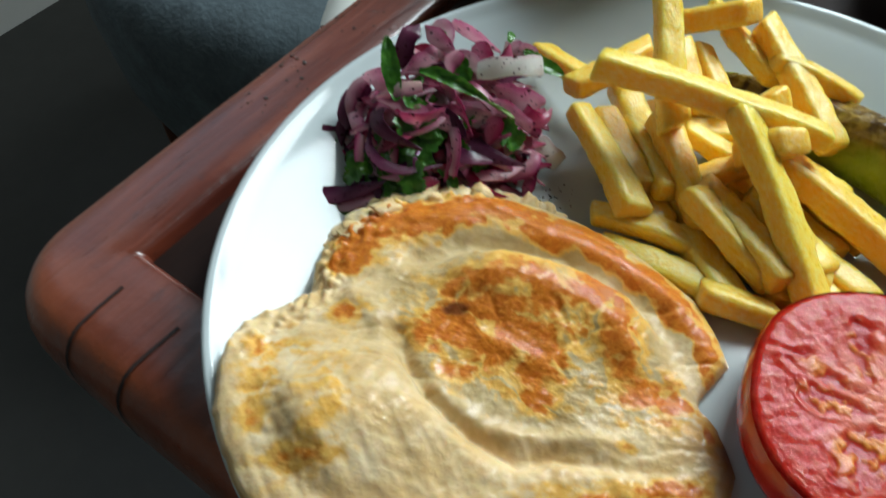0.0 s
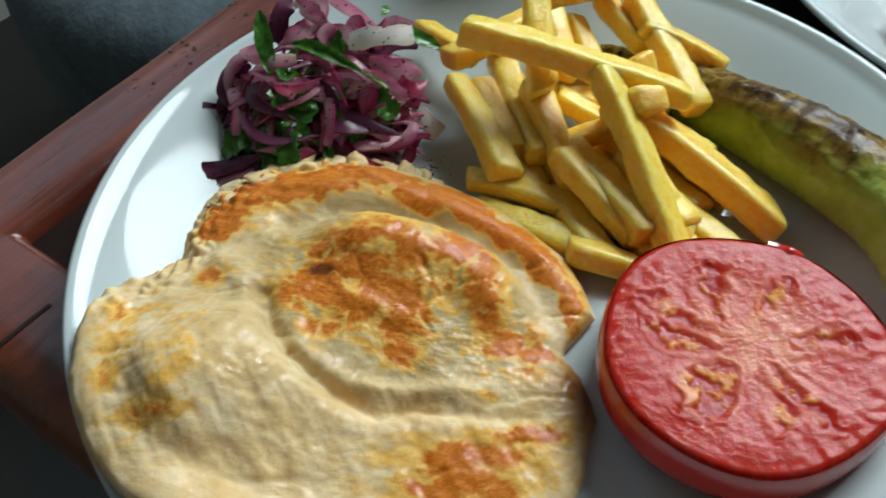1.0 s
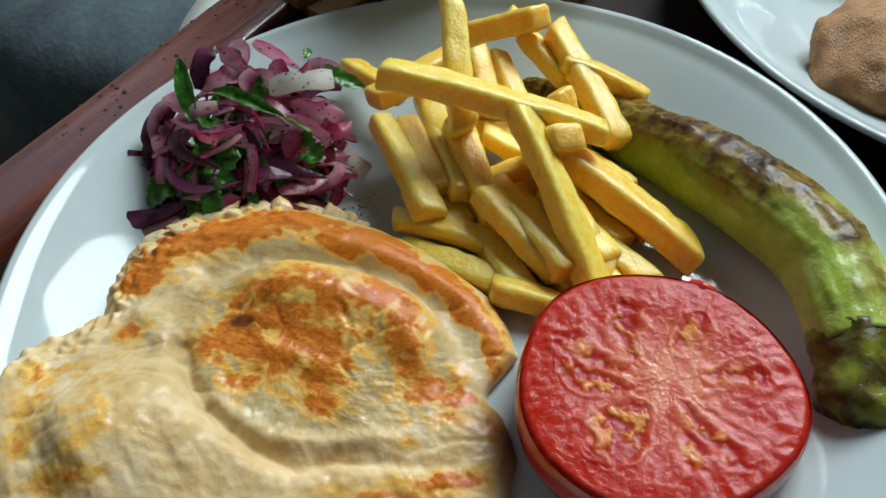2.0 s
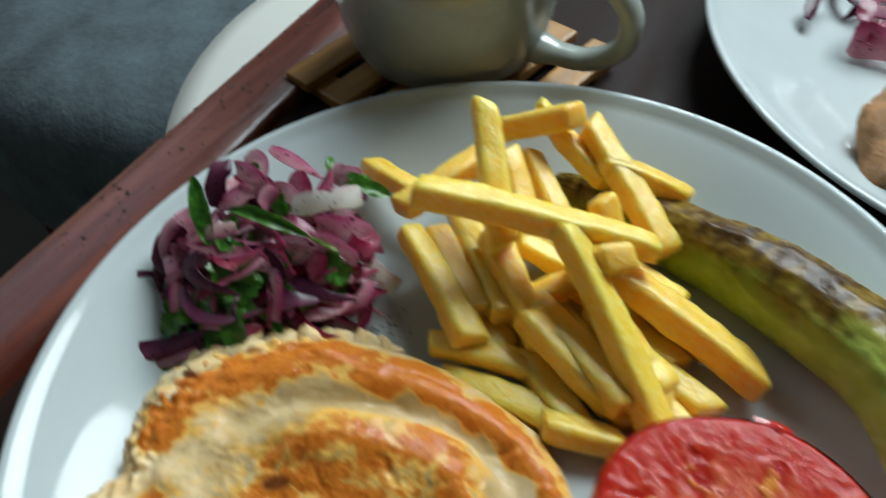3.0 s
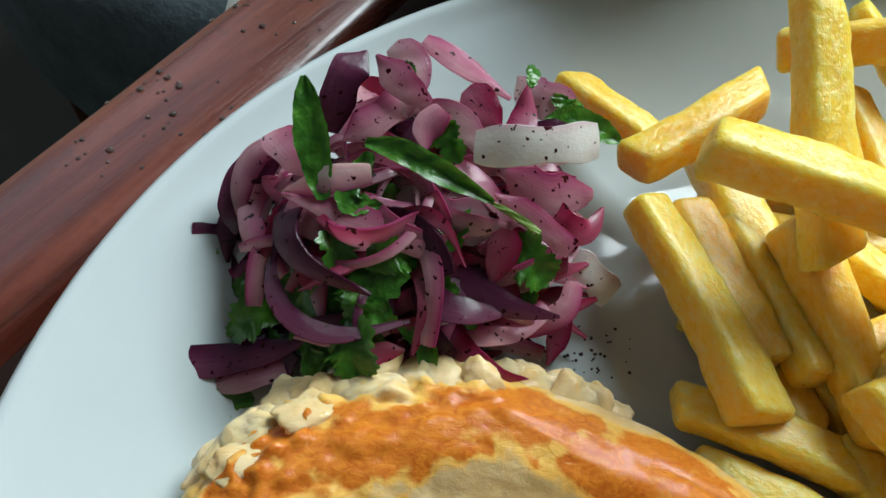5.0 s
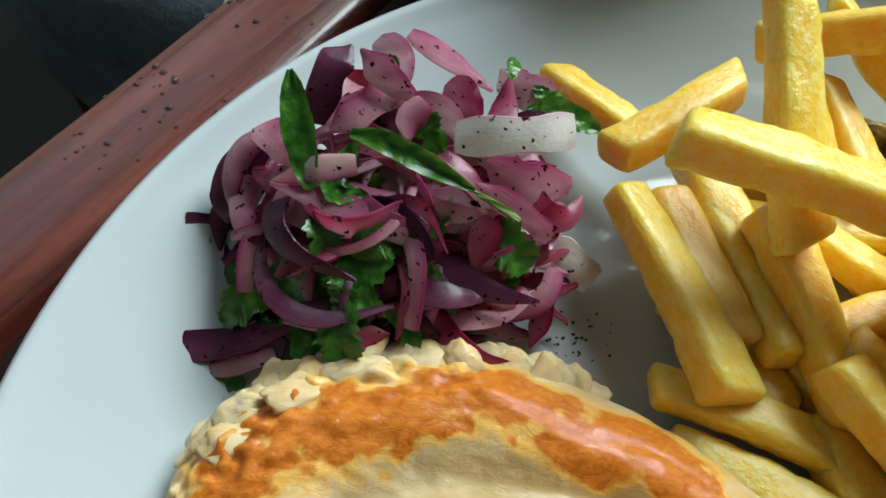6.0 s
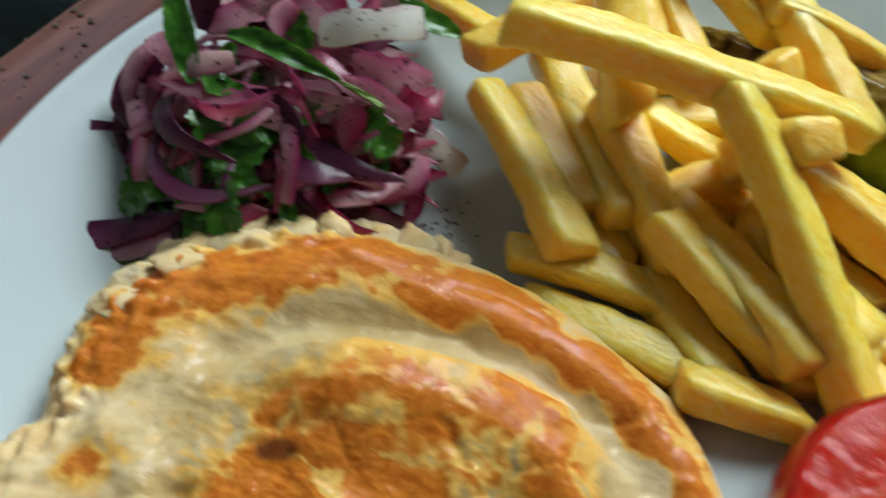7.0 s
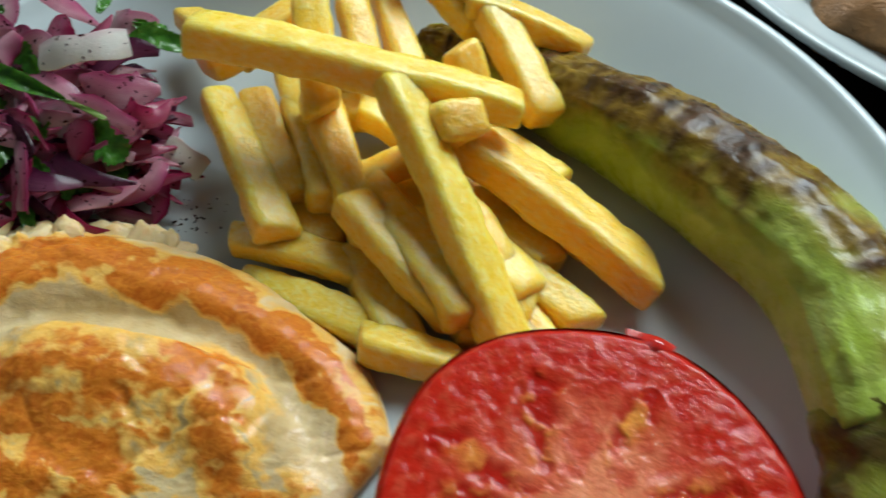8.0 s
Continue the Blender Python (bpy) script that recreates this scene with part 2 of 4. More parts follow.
GLAZE = porcelain()
WOOD = varnished_wood()
POTATO, CHICKEN, PULP, PEEL, PEPPER = fried_potato(), cooked_chicken(), cooked_tomato(), tomato_peel(), grilled_pepper()
WHITE = onion_flesh("onion_white", (0.74, 0.58, 0.58), (0.84, 0.78, 0.72), (0.86, 0.83, 0.76))
PALE = onion_flesh("onion_pale", (0.52, 0.13, 0.26), (0.72, 0.40, 0.47), (0.82, 0.64, 0.62))
PINK = onion_flesh("onion_pink", (0.40, 0.035, 0.15), (0.64, 0.22, 0.35), (0.80, 0.52, 0.57))
RED = onion_flesh("onion_red", (0.32, 0.010, 0.065), (0.50, 0.05, 0.15), (0.60, 0.18, 0.28))
PURPLE = onion_flesh("onion_purple", (0.065, 0.008, 0.032), (0.15, 0.025, 0.075), (0.27, 0.08, 0.15))
PARSLEY, WATER, CLEAR = parsley_green(), water(), water()
CLEAR.node_tree.nodes["Principled BSDF"].inputs["Transmission Weight"].default_value = 1.0
CLEAR.node_tree.nodes["Principled BSDF"].inputs["Base Color"].default_value = (0.95, 0.97, 0.98, 1)
STEM = plain("parsley_stem", (0.22, 0.36, 0.07), 0.35, 300)
STONEWARE = plain("stoneware", (0.36, 0.40, 0.36), 0.22, 60, 0.12, 0.0003, coat=0.5)
TEA = plain("tea", (0.10, 0.035, 0.012), 0.25, 10, 0.05, 0.0)
BAMBOO = plain("bamboo", (0.38, 0.18, 0.040), 0.4, 30, 0.25, 0.0004, stretch=(1, 8, 8))
PANEL = plain("dark_panel", (0.020, 0.010, 0.008), 0.6, 14, 0.4, 0.0002, coat=0.0, stretch=(6, 1, 1))
PANEL.node_tree.nodes["Principled BSDF"].inputs["Specular IOR Level"].default_value = 0.12
FABRIC = plain("grey_fabric", (0.09, 0.118, 0.132), 0.9, 22, 0.45, 0.002)
PLASTIC = plain("white_plastic", (0.66, 0.66, 0.61), 0.4, 5, 0.05, 0.0)
LEGWOOD = plain("leg_wood", (0.085, 0.026, 0.009), 0.45, 12, 0.3, 0.0005)
FLOORING = plain("floor_tile", (0.030, 0.029, 0.026), 0.55, 4, 0.3, 0.001)
WALLPAINT = plain("wall_paint", (0.46, 0.45, 0.42), 0.8, 3, 0.1, 0.001)
WINDOWPAINT = plain("window_paint", (0.10, 0.09, 0.085), 0.5, 6, 0.1, 0.0003)
BREADED = plain("breaded_crust", (0.42, 0.20, 0.075), 0.6, 160, 0.45, 0.002)
GAP = plain("joint_dirt", (0.018, 0.008, 0.006), 0.8, 60, 0.3, 0.0)
PEPPERCORN = plain("ground_spice", (0.035, 0.015, 0.012), 0.5, 300, 0.4, 0.0)


# ---- mesh helpers ----
def part(name, data, material, parent=None, label="", smooth=True):
    if isinstance(data, bmesh.types.BMesh):
        me = bpy.data.meshes.new(name)
        data.normal_update()
        data.to_mesh(me)
        data.free()
    else:
        me = data
    me.materials.append(material)
    if smooth:
        me.polygons.foreach_set("use_smooth", [True] * len(me.polygons))
    ob = new(name, me)
    if parent:
        ob.parent = parent
    if label:
        tagged(ob, label)
    return ob


def mesh(name, verts, faces, tones=None):
    me = bpy.data.meshes.new(name)
    me.from_pydata([tuple(v) for v in verts], [], faces)
    if tones is not None:
        a = me.color_attributes.new("tone", "FLOAT_COLOR", "POINT")
        flat = np.ones((len(tones), 4), dtype=np.float32)
        flat[:, :3] = np.array(tones, dtype=np.float32)
        a.data.foreach_set("color", flat.ravel())
    bm = bmesh.new()
    bm.from_mesh(me)
    bmesh.ops.recalc_face_normals(bm, faces=bm.faces)
    bm.to_mesh(me)
    bm.free()
    me.update()
    return me


def box(bm, lo, hi, bevel=0.0, m=None):
    made = bmesh.ops.create_cube(bm, size=1)["verts"]
    lo, hi = Vector(lo), Vector(hi)
    for v in made:
        v.co = Vector([(a + b) / 2 + c * (b - a) for a, b, c in zip(lo, hi, v.co)])
    if bevel:
        edges = list({e for v in made for e in v.link_edges})
        made = bmesh.ops.bevel(bm, geom=edges, offset=bevel, segments=2, profile=0.6, affect="EDGES")["verts"]
    if m is not None:
        for v in {v for v in bm.verts if v.is_valid} if bevel else made:
            v.co = m @ v.co
    return bm


def rings_faces(count, n, close=True, caps=True, base=0):
    """Quads between rings of n points each; caps close both ends with fans of one polygon."""
    f = []
    for i in range(count - 1):
        for j in range(n if close else n - 1):
            k = (j + 1) % n
            f.append((base + i * n + j, base + i * n + k, base + (i + 1) * n + k, base + (i + 1) * n + j))
    if caps:
        f.append(tuple(base + j for j in reversed(range(n))))
        f.append(tuple(base + (count - 1) * n + j for j in range(n)))
    return f


def lathe(name, profile, n=96):
    verts, faces = [], []
    for r, z in profile:
        for j in range(n):
            a = 2 * math.pi * j / n
            verts.append((r * math.cos(a), r * math.sin(a), z))
    faces = rings_faces(len(profile), n, True, True)
    return mesh(name, verts, faces)


def spline(points, steps):
    """Points along a Catmull-Rom curve through the given ones."""
    p = [Vector(q) for q in points]
    p = [2 * p[0] - p[1]] + p + [2 * p[-1] - p[-2]]
    out = []
    for s in range(steps + 1):
        g = s / steps * (len(p) - 3)
        i = min(int(g), len(p) - 4)
        t = g - i
        a, b, c, d = p[i:i + 4]
        out.append(0.5 * (2 * b + (c - a) * t + (2 * a - 5 * b + 4 * c - d) * t * t + (3 * b - a - 3 * c + d) * t ** 3))
    return out


def fuzz(x, y, z, scale):
    return noise.noise(Vector((x * scale, y * scale, z * scale)))


def turb(x, y, z, scale, octaves=4):
    return noise.fractal(Vector((x * scale, y * scale, z * scale)), 1.0, 2.0, octaves)


def sstep(a, b, x):
    t = min(1, max(0, (x - a) / (b - a)))
    return t * t * (3 - 2 * t)


def seg_dist(x, y, line):
    """Distance to a polyline in the plane, and the share of its length where it is nearest."""
    best, where = 1e9, 0
    for i in range(len(line) - 1):
        ax, ay, bx, by = *line[i][:2], *line[i + 1][:2]
        dx, dy = bx - ax, by - ay
        t = min(1, max(0, ((x - ax) * dx + (y - ay) * dy) / (dx * dx + dy * dy)))
        d = math.hypot(x - ax - t * dx, y - ay - t * dy)
        if d < best:
            best, where = d, (i + t) / (len(line) - 1)
    return best, where


def side_of(x, y, line):
    """Signed distance to a polyline in the plane: positive on its left."""
    best, sign = 1e9, 1
    for (ax, ay), (bx, by) in zip(line, line[1:]):
        dx, dy = bx - ax, by - ay
        t = min(1, max(0, ((x - ax) * dx + (y - ay) * dy) / (dx * dx + dy * dy)))
        d = math.hypot(x - ax - t * dx, y - ay - t * dy)
        if d < best:
            best, sign = d, (1 if dx * (y - ay) - dy * (x - ax) > 0 else -1)
    return best * sign


def plate_z(r):
    """Height of the plate's upper face at the radius r."""
    return 0.005 + 0.0205 * sstep(0.074, 0.1345, r) ** 1.0 * min(1.0, max(0.0, (r - 0.074) / 0.0545)) ** 0.35


# ---- room ----
def room():
    half, west, yw, yb = 2.2, -1.55, 1.1, -2.6
    def slab(name, lo, hi, mat, label, cat):
        bm = bmesh.new()
        box(bm, lo, hi)
        ob = part(name, bm, mat, None, smooth=False)
        ob.matrix_world = RM
        return tagged(ob, label, cat, kind="structure")
    slab("floor", (west, yb, FLOOR - 0.1), (half, yw + 0.2, FLOOR), FLOORING, "dark grey floor in the shade under the table", "floor")
    slab("ceiling", (west, yb, CEIL), (half, yw + 0.2, CEIL + 0.1), WALLPAINT, "plain dim painted ceiling of the dining room", "ceiling")
    # out of view: opening and frame added for the assumed side window
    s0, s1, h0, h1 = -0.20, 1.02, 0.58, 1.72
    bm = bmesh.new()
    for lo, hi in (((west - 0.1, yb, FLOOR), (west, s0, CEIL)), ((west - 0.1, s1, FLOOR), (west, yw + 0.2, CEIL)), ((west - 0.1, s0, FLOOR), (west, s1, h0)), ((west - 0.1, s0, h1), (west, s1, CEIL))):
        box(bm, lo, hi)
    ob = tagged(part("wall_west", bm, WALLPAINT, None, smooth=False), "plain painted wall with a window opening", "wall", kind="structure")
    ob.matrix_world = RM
    win = tagged(new("window_2"), "assumed dark-framed side window, out of view, letting in daylight", "window", kind="structure")
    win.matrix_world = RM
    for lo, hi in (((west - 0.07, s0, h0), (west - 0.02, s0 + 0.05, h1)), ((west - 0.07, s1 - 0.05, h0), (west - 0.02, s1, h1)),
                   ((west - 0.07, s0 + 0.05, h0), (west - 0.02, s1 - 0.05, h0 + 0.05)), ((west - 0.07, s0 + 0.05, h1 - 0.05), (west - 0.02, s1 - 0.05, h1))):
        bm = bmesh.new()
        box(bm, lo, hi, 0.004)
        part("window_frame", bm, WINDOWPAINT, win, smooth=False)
    slab("wall_east", (half, yb, FLOOR), (half + 0.1, yw + 0.2, CEIL), WALLPAINT, "plain dim painted wall of the room", "wall")
    slab("wall_south", (west - 0.1, yb - 0.1, FLOOR), (half + 0.1, yb, CEIL), WALLPAINT, "plain dim painted wall of the room", "wall")
    w0, w1, z0, z1 = -0.42, 0.66, 0.54, 1.46
    bm = bmesh.new()
    box(bm, (west, yw, FLOOR), (w0, yw + 0.2, CEIL))
    box(bm, (w1, yw, FLOOR), (half, yw + 0.2, CEIL))
    box(bm, (w0, yw, FLOOR), (w1, yw + 0.2, z0))
    box(bm, (w0, yw, z1), (w1, yw + 0.2, CEIL))
    ob = tagged(part("wall_north", bm, WALLPAINT, None, smooth=False), "plain painted wall with a wide window opening", "wall", kind="structure")
    ob.matrix_world = RM
    win = tagged(new("window_1"), "wide dark-framed window letting in daylight", "window", kind="structure")
    win.matrix_world = RM
    for lo, hi in (((w0, yw + 0.06, z0), (w0 + 0.05, yw + 0.12, z1)), ((w1 - 0.05, yw + 0.06, z0), (w1, yw + 0.12, z1)),
                   ((w0 + 0.05, yw + 0.06, z0), (w1 - 0.05, yw + 0.12, z0 + 0.05)), ((w0 + 0.05, yw + 0.06, z1 - 0.05), (w1 - 0.05, yw + 0.12, z1)),
                   ((0.09, yw + 0.06, z0 + 0.05), (0.13, yw + 0.12, z1 - 0.05))):
        bm = bmesh.new()
        box(bm, lo, hi, 0.004)
        part("window_frame", bm, WINDOWPAINT, win, smooth=False)


room()


# ---- table ----
X0, X1, Y0, Y1 = -0.1805, 0.62, -0.1225, 0.86
RAIL = [(0.004, -0.032), (0.0008, -0.029), (0.0, -0.024), (0.0, -0.010), (0.0006, -0.005), (0.0022, -0.0008), (0.0045, 0.0025), (0.0075, 0.0052), (0.011, 0.0066),
        (0.018, 0.0070), (0.028, 0.0070), (0.0374, 0.0068), (0.0394, 0.0058), (0.0406, 0.0035), (0.0410, 0.0)]


def rail_path(o, n=10):
    """Rounded rectangle at the inward distance o from the table's outer edge."""
    r = max(0.034 - o, 0.0015)
    out = []
    for cx, cy, a0 in ((X0, Y0, 180), (X1, Y0, 270), (X1, Y1, 0), (X0, Y1, 90)):
        qx = cx + (o + r) * (1 if cx == X0 else -1)
        qy = cy + (o + r) * (1 if cy == Y0 else -1)
        for k in range(n + 1):
            a = radians(a0 + 90 * k / n)
            out.append((qx + r * math.cos(a), qy + r * math.sin(a)))
    # extra points along the sides keep the relief even
    full = []
    for i, p in enumerate(out):
        q = out[(i + 1) % len(out)]
        steps = 40 if i % (n + 1) == n else 1
        for s in range(steps):
            full.append((p[0] + (q[0] - p[0]) * s / steps, p[1] + (q[1] - p[1]) * s / steps))
    return full


def table():
    t = tagged(new("table"), "reddish-brown varnished wooden table with a raised worn rim", "table")
    t.matrix_world = RM @ pose(0, 0, 0)
    verts, tones = [], []
    for o, z in RAIL:
        ring = rail_path(o)
        for x, y in ring:
            w = turb(x, y, 3.0 + o, 40)
            verts.append((x, y, z + 0.0003 * w))
            corner = 0.6 * sstep(0.10, 0.02, math.hypot(x - X0, y - Y0))
            wear = max(sstep(0.013, 0.007, o + 0.002 * w), corner * sstep(-0.25, 0.35, w + 0.3))
            tones.append((wear, 0, 0))
    n = len(ring)
    part("rim", mesh("rim", verts, rings_faces(len(RAIL), n, True, False), tones), WOOD, t, "worn orange-brown outer edge with water drops")
    for along, tilt in ((0.047, 0.0), (0.072, 0.002)):
        vs = []
        for o, z in RAIL[2:11]:
            for d in (-0.0007, 0.0007):
                vs.append((X0 + along + d + tilt * o / 0.03, Y0 + o - 0.0003, z + 0.0003))
        part("joint", mesh("joint", vs, [(2 * i, 2 * i + 1, 2 * i + 3, 2 * i + 2) for i in range(8)]), GAP, t, "dark open joint")
    bm = bmesh.new()
    box(bm, (X0 + 0.0406, Y0 + 0.0406, -0.02), (X1 - 0.0406, Y1 - 0.0406, 0.0))
    part("tabletop", bm, PANEL, t, "dark glossy table panel", smooth=False)
    for x in (X0 + 0.12, X1 - 0.12):
        for y in (Y0 + 0.10, Y1 - 0.10):
            bm = bmesh.new()
            box(bm, (x - 0.025, y - 0.025, FLOOR), (x + 0.025, y + 0.025, -0.018), 0.004)
            part("leg", bm, LEGWOOD, t, smooth=False)


table()


# ---- armchair beside the table ----
def armchair():
    chair = tagged(new("armchair"), "grey upholstered armchair with white shell and wooden legs", "armchair")
    chair.matrix_world = pose(-0.17, 0.74, FLOOR)
    seat = []
    for r, z in ((0.0, 0.30), (0.25, 0.30), (0.32, 0.32), (0.338, 0.38), (0.342, 0.46), (0.336, 0.515), (0.31, 0.545), (0.24, 0.556), (0.12, 0.555), (0.001, 0.553)):
        seat.append((max(r, 0.001), z))
    part("seat", lathe("seat", seat, 72), FABRIC, chair, "grey padded fabric seat")
    arm = part("armrest", lathe("armrest", [(0.04, 0.30), (0.135, 0.31), (0.153, 0.36), (0.157, 0.60), (0.155, 0.66), (0.147, 0.684), (0.13, 0.690), (0.001, 0.690)], 72), PLASTIC, chair, "white moulded armrest")
    arm.location = (0.180, -0.525, 0)
    arm.scale = (1, 1.2, 1)
    for x, y in ((-0.262, -0.170), (0.2, -0.27), (-0.24, 0.24), (0.24, 0.24)):
        p = spline([(x, y, 0.42), (x * 1.01, y * 1.01, 0.3), (x * 1.03, y * 1.03, 0.0)], 6)
        vs = []
        for i, c in enumerate(p):
            r = 0.0085 - 0.002 * i / 6
            vs += [(c.x + r * math.cos(k * math.pi / 5), c.y + r * math.sin(k * math.pi / 5), c.z) for k in range(10)]
        part("leg", mesh("leg", vs, rings_faces(7, 10)), LEGWOOD, chair, "brown wooden leg")


armchair()


# ---- plates ----
def plate(name, radius, at, label):
    k = radius / 0.13
    prof = [(0.0008, 0.0016), (0.058, 0.0016), (0.0605, 0.0002), (0.0655, 0.0), (0.068, 0.0012), (0.085, 0.0035), (0.105, 0.0085), (0.122, 0.0180), (0.1290, 0.0232), (0.1305, 0.0248), (0.1304, 0.0260), (0.1292, 0.0264), (0.1276, 0.0258)]
    for i in range(24):
        r = 0.1262 - 0.1255 * (i / 23) ** 1.15
        prof.append((max(r, 0.0008), plate_z(r)))
    me = lathe(name, [(r * k, z) for r, z in prof], 160)
    ob = tagged(part(name, me, GLAZE), label, "plate")
    ob.matrix_world = pose(*at)
    return ob


plate("plate", 0.13, (0.0016, -0.0024, 0.0002), "round white glazed porcelain dinner plate holding the meal")
plate("plate", 0.147, (0.2565, 0.116, 0.0002), "white glazed porcelain plate with onion and breaded piece")


# ---- mug on its coaster ----
def mug():
    ob = tagged(new("mug"), "grey glazed stoneware tea mug with a loop handle", "mug")
    ob.matrix_world = pose(0.0115, 0.1765, 0.0098, 0, 0, -38)
    prof = [(0.001, 0.001), (0.030, 0.001), (0.032, 0.0), (0.035, 0.001), (0.0398, 0.006), (0.0432, 0.016), (0.0458, 0.030), (0.0476, 0.046), (0.0484, 0.0510), (0.0478, 0.0524), (0.0464, 0.0512),
            (0.0448, 0.044), (0.0425, 0.028), (0.039, 0.013), (0.030, 0.006), (0.001, 0.005)]
    part("body", lathe("body", prof, 96), STONEWARE, ob)
    path = spline([(0.0435, 0, 0.0430), (0.053, 0, 0.0480), (0.068, 0, 0.0470), (0.0780, 0, 0.0365), (0.0765, 0, 0.0225), (0.064, 0, 0.0130), (0.051, 0, 0.0115), (0.0405, 0, 0.0120)], 30)
    vs, n = [], 14
    for i, c in enumerate(path):
        d = (path[min(i + 1, 30)] - path[max(i - 1, 0)]).normalized()
        side, up = Vector((0, 1, 0)), Vector((0, 1, 0)).cross(d)
        flare = 1 + 0.5 * (max(0, 1 - i / 4) + max(0, 1 - (30 - i) / 4))
        vs += [c + side * (0.0058 * flare * math.cos(2 * math.pi * k / n)) + up * (0.0042 * flare * math.sin(2 * math.pi * k / n)) for k in range(n)]
    part("handle", mesh("handle", vs, rings_faces(31, n)), STONEWARE, ob)
    part("tea", lathe("tea", [(0.001, 0.0400), (0.0428, 0.0400), (0.0432, 0.0405), (0.001, 0.0406)], 64), TEA, ob, "dark brown tea")


def coaster():
    ob = tagged(new("coaster"), "wooden slatted coaster under the mug", "coaster")
    ob.matrix_world = pose(0.011, 0.165, 0.0, 0, 0, 41)
    for i in range(5):
        bm = bmesh.new()
        y = -0.044 + 0.022 * i
        box(bm, (-0.05, y - 0.007, 0.0045), (0.05, y + 0.007, 0.0096), 0.0012)
        part("slat", bm, BAMBOO, ob, smooth=False)
    for x in (-0.04, 0.04):
        bm = bmesh.new()
        box(bm, (x - 0.006, -0.05, 0.0), (x + 0.006, 0.05, 0.0046), 0.001)
        part("crossbar", bm, BAMBOO, ob, smooth=False)


mug()
coaster()


# ---- chicken ----
CREASE = [(-0.0728, -0.0281), (-0.0705, -0.0379), (-0.0644, -0.0476), (-0.0536, -0.0569), (-0.0424, -0.0625), (-0.0336, -0.0603), (-0.0093, -0.0633), (0.0006, -0.0620)]
GROOVE = [(-0.0671, -0.0015), (-0.0573, 0.0026), (-0.0499, 0.0033), (-0.0278, -0.0004), (-0.0138, -0.0064), (-0.0009, -0.0186), (0.0044, -0.0309)]
LEDGE = [(-0.0660, -0.0050), (-0.0590, -0.0015), (-0.0400, -0.0030), (-0.0210, -0.0085), (-0.0080, -0.0145), (-0.0040, -0.0200)]
CREST = [(-0.0887, -0.0001), (-0.0794, 0.0090), (-0.0605, 0.0135), (-0.0470, 0.0177), (-0.0318, 0.0122), (-0.0132, 0.0013), (0.0001, -0.0093), (0.0119, -0.0246), (0.0145, -0.0363)]
SWIRL = [(-0.0663, -0.0404), (-0.0592, -0.0485), (-0.0488, -0.0550), (-0.0362, -0.0558), (-0.0237, -0.0553), (-0.0138, -0.0574)]
CURL = [(-0.0545, -0.0289), (-0.0437, -0.0330), (-0.0331, -0.0370), (-0.0271, -0.0327), (-0.0287, -0.0216)]
TEAR = [(-0.0307, -0.0180), (-0.0275, -0.0260), (-0.0298, -0.0341)]
FOLD = [(-0.0212, -0.0098), (-0.0108, -0.0214), (-0.0052, -0.0336), (-0.0027, -0.0463)]
NECK = [(-0.0889, -0.0132), (-0.0811, -0.0191), (-0.0760, -0.0280), (-0.0716, -0.0316)]
RIDGE = [(-0.1087, -0.0374), (-0.0983, -0.0514), (-0.0885, -0.0654), (-0.0812, -0.0757)]
RIM = [(0.0175, -0.0310), (0.0150, -0.0185), (0.0105, -0.0085), (-0.006, 0.009), (-0.028, 0.0225), (-0.054, 0.0295), (-0.0755, 0.0260), (-0.0905, 0.0170), (-0.0985, 0.0045), (-0.1005, -0.010),
       (-0.1105, -0.0195), (-0.1165, -0.031), (-0.1175, -0.045), (-0.115, -0.057), (-0.107, -0.072), (-0.0965, -0.083), (-0.082, -0.092), (-0.064, -0.098), (-0.045, -0.099), (-0.023, -0.096),
       (-0.004, -0.089), (0.005, -0.080), (0.009, -0.070), (0.012, -0.061), (0.0105, -0.050), (0.0070, -0.043), (0.0105, -0.0375)]
# brown patches: x, y, reach along x, reach along y, strength
SEARED = [(-0.078, 0.012, 0.010, 0.007, 1.0), (-0.086, 0.004, 0.006, 0.006, 0.9), (-0.050, 0.017, 0.012, 0.004, 0.9), (-0.021, 0.010, 0.012, 0.005, 1.0),
          (-0.015, -0.015, 0.009, 0.006, 0.9), (-0.044, -0.015, 0.014, 0.005, 0.6), (-0.059, -0.027, 0.009, 0.0045, 1.0), (-0.042, -0.021, 0.012, 0.008, 0.85),
          (-0.038, -0.033, 0.009, 0.005, 0.8), (-0.052, -0.038, 0.008, 0.0035, 0.5), (-0.005, -0.044, 0.008, 0.005, 1.0), (-0.012, -0.030, 0.004, 0.009, 0.75),
          (-0.036, -0.046, 0.0028, 0.0022, 1.2), (-0.014, -0.057, 0.002, 0.0015, 0.9)]
SEARED += [(-0.104, -0.035, 0.009, 0.005, 0.44), (-0.106, -0.048, 0.004, 0.010, 0.48), (-0.094, -0.065, 0.007, 0.005, 0.44), (-0.088, -0.051, 0.005, 0.011, 0.40),
           (-0.022, -0.077, 0.013, 0.007, 0.95), (-0.005, -0.067, 0.010, 0.004, 0.8), (-0.030, -0.073, 0.006, 0.004, 0.7), (0.011, -0.052, 0.004, 0.005, 1.0),
           (-0.087, -0.021, 0.005, 0.003, 0.6)]


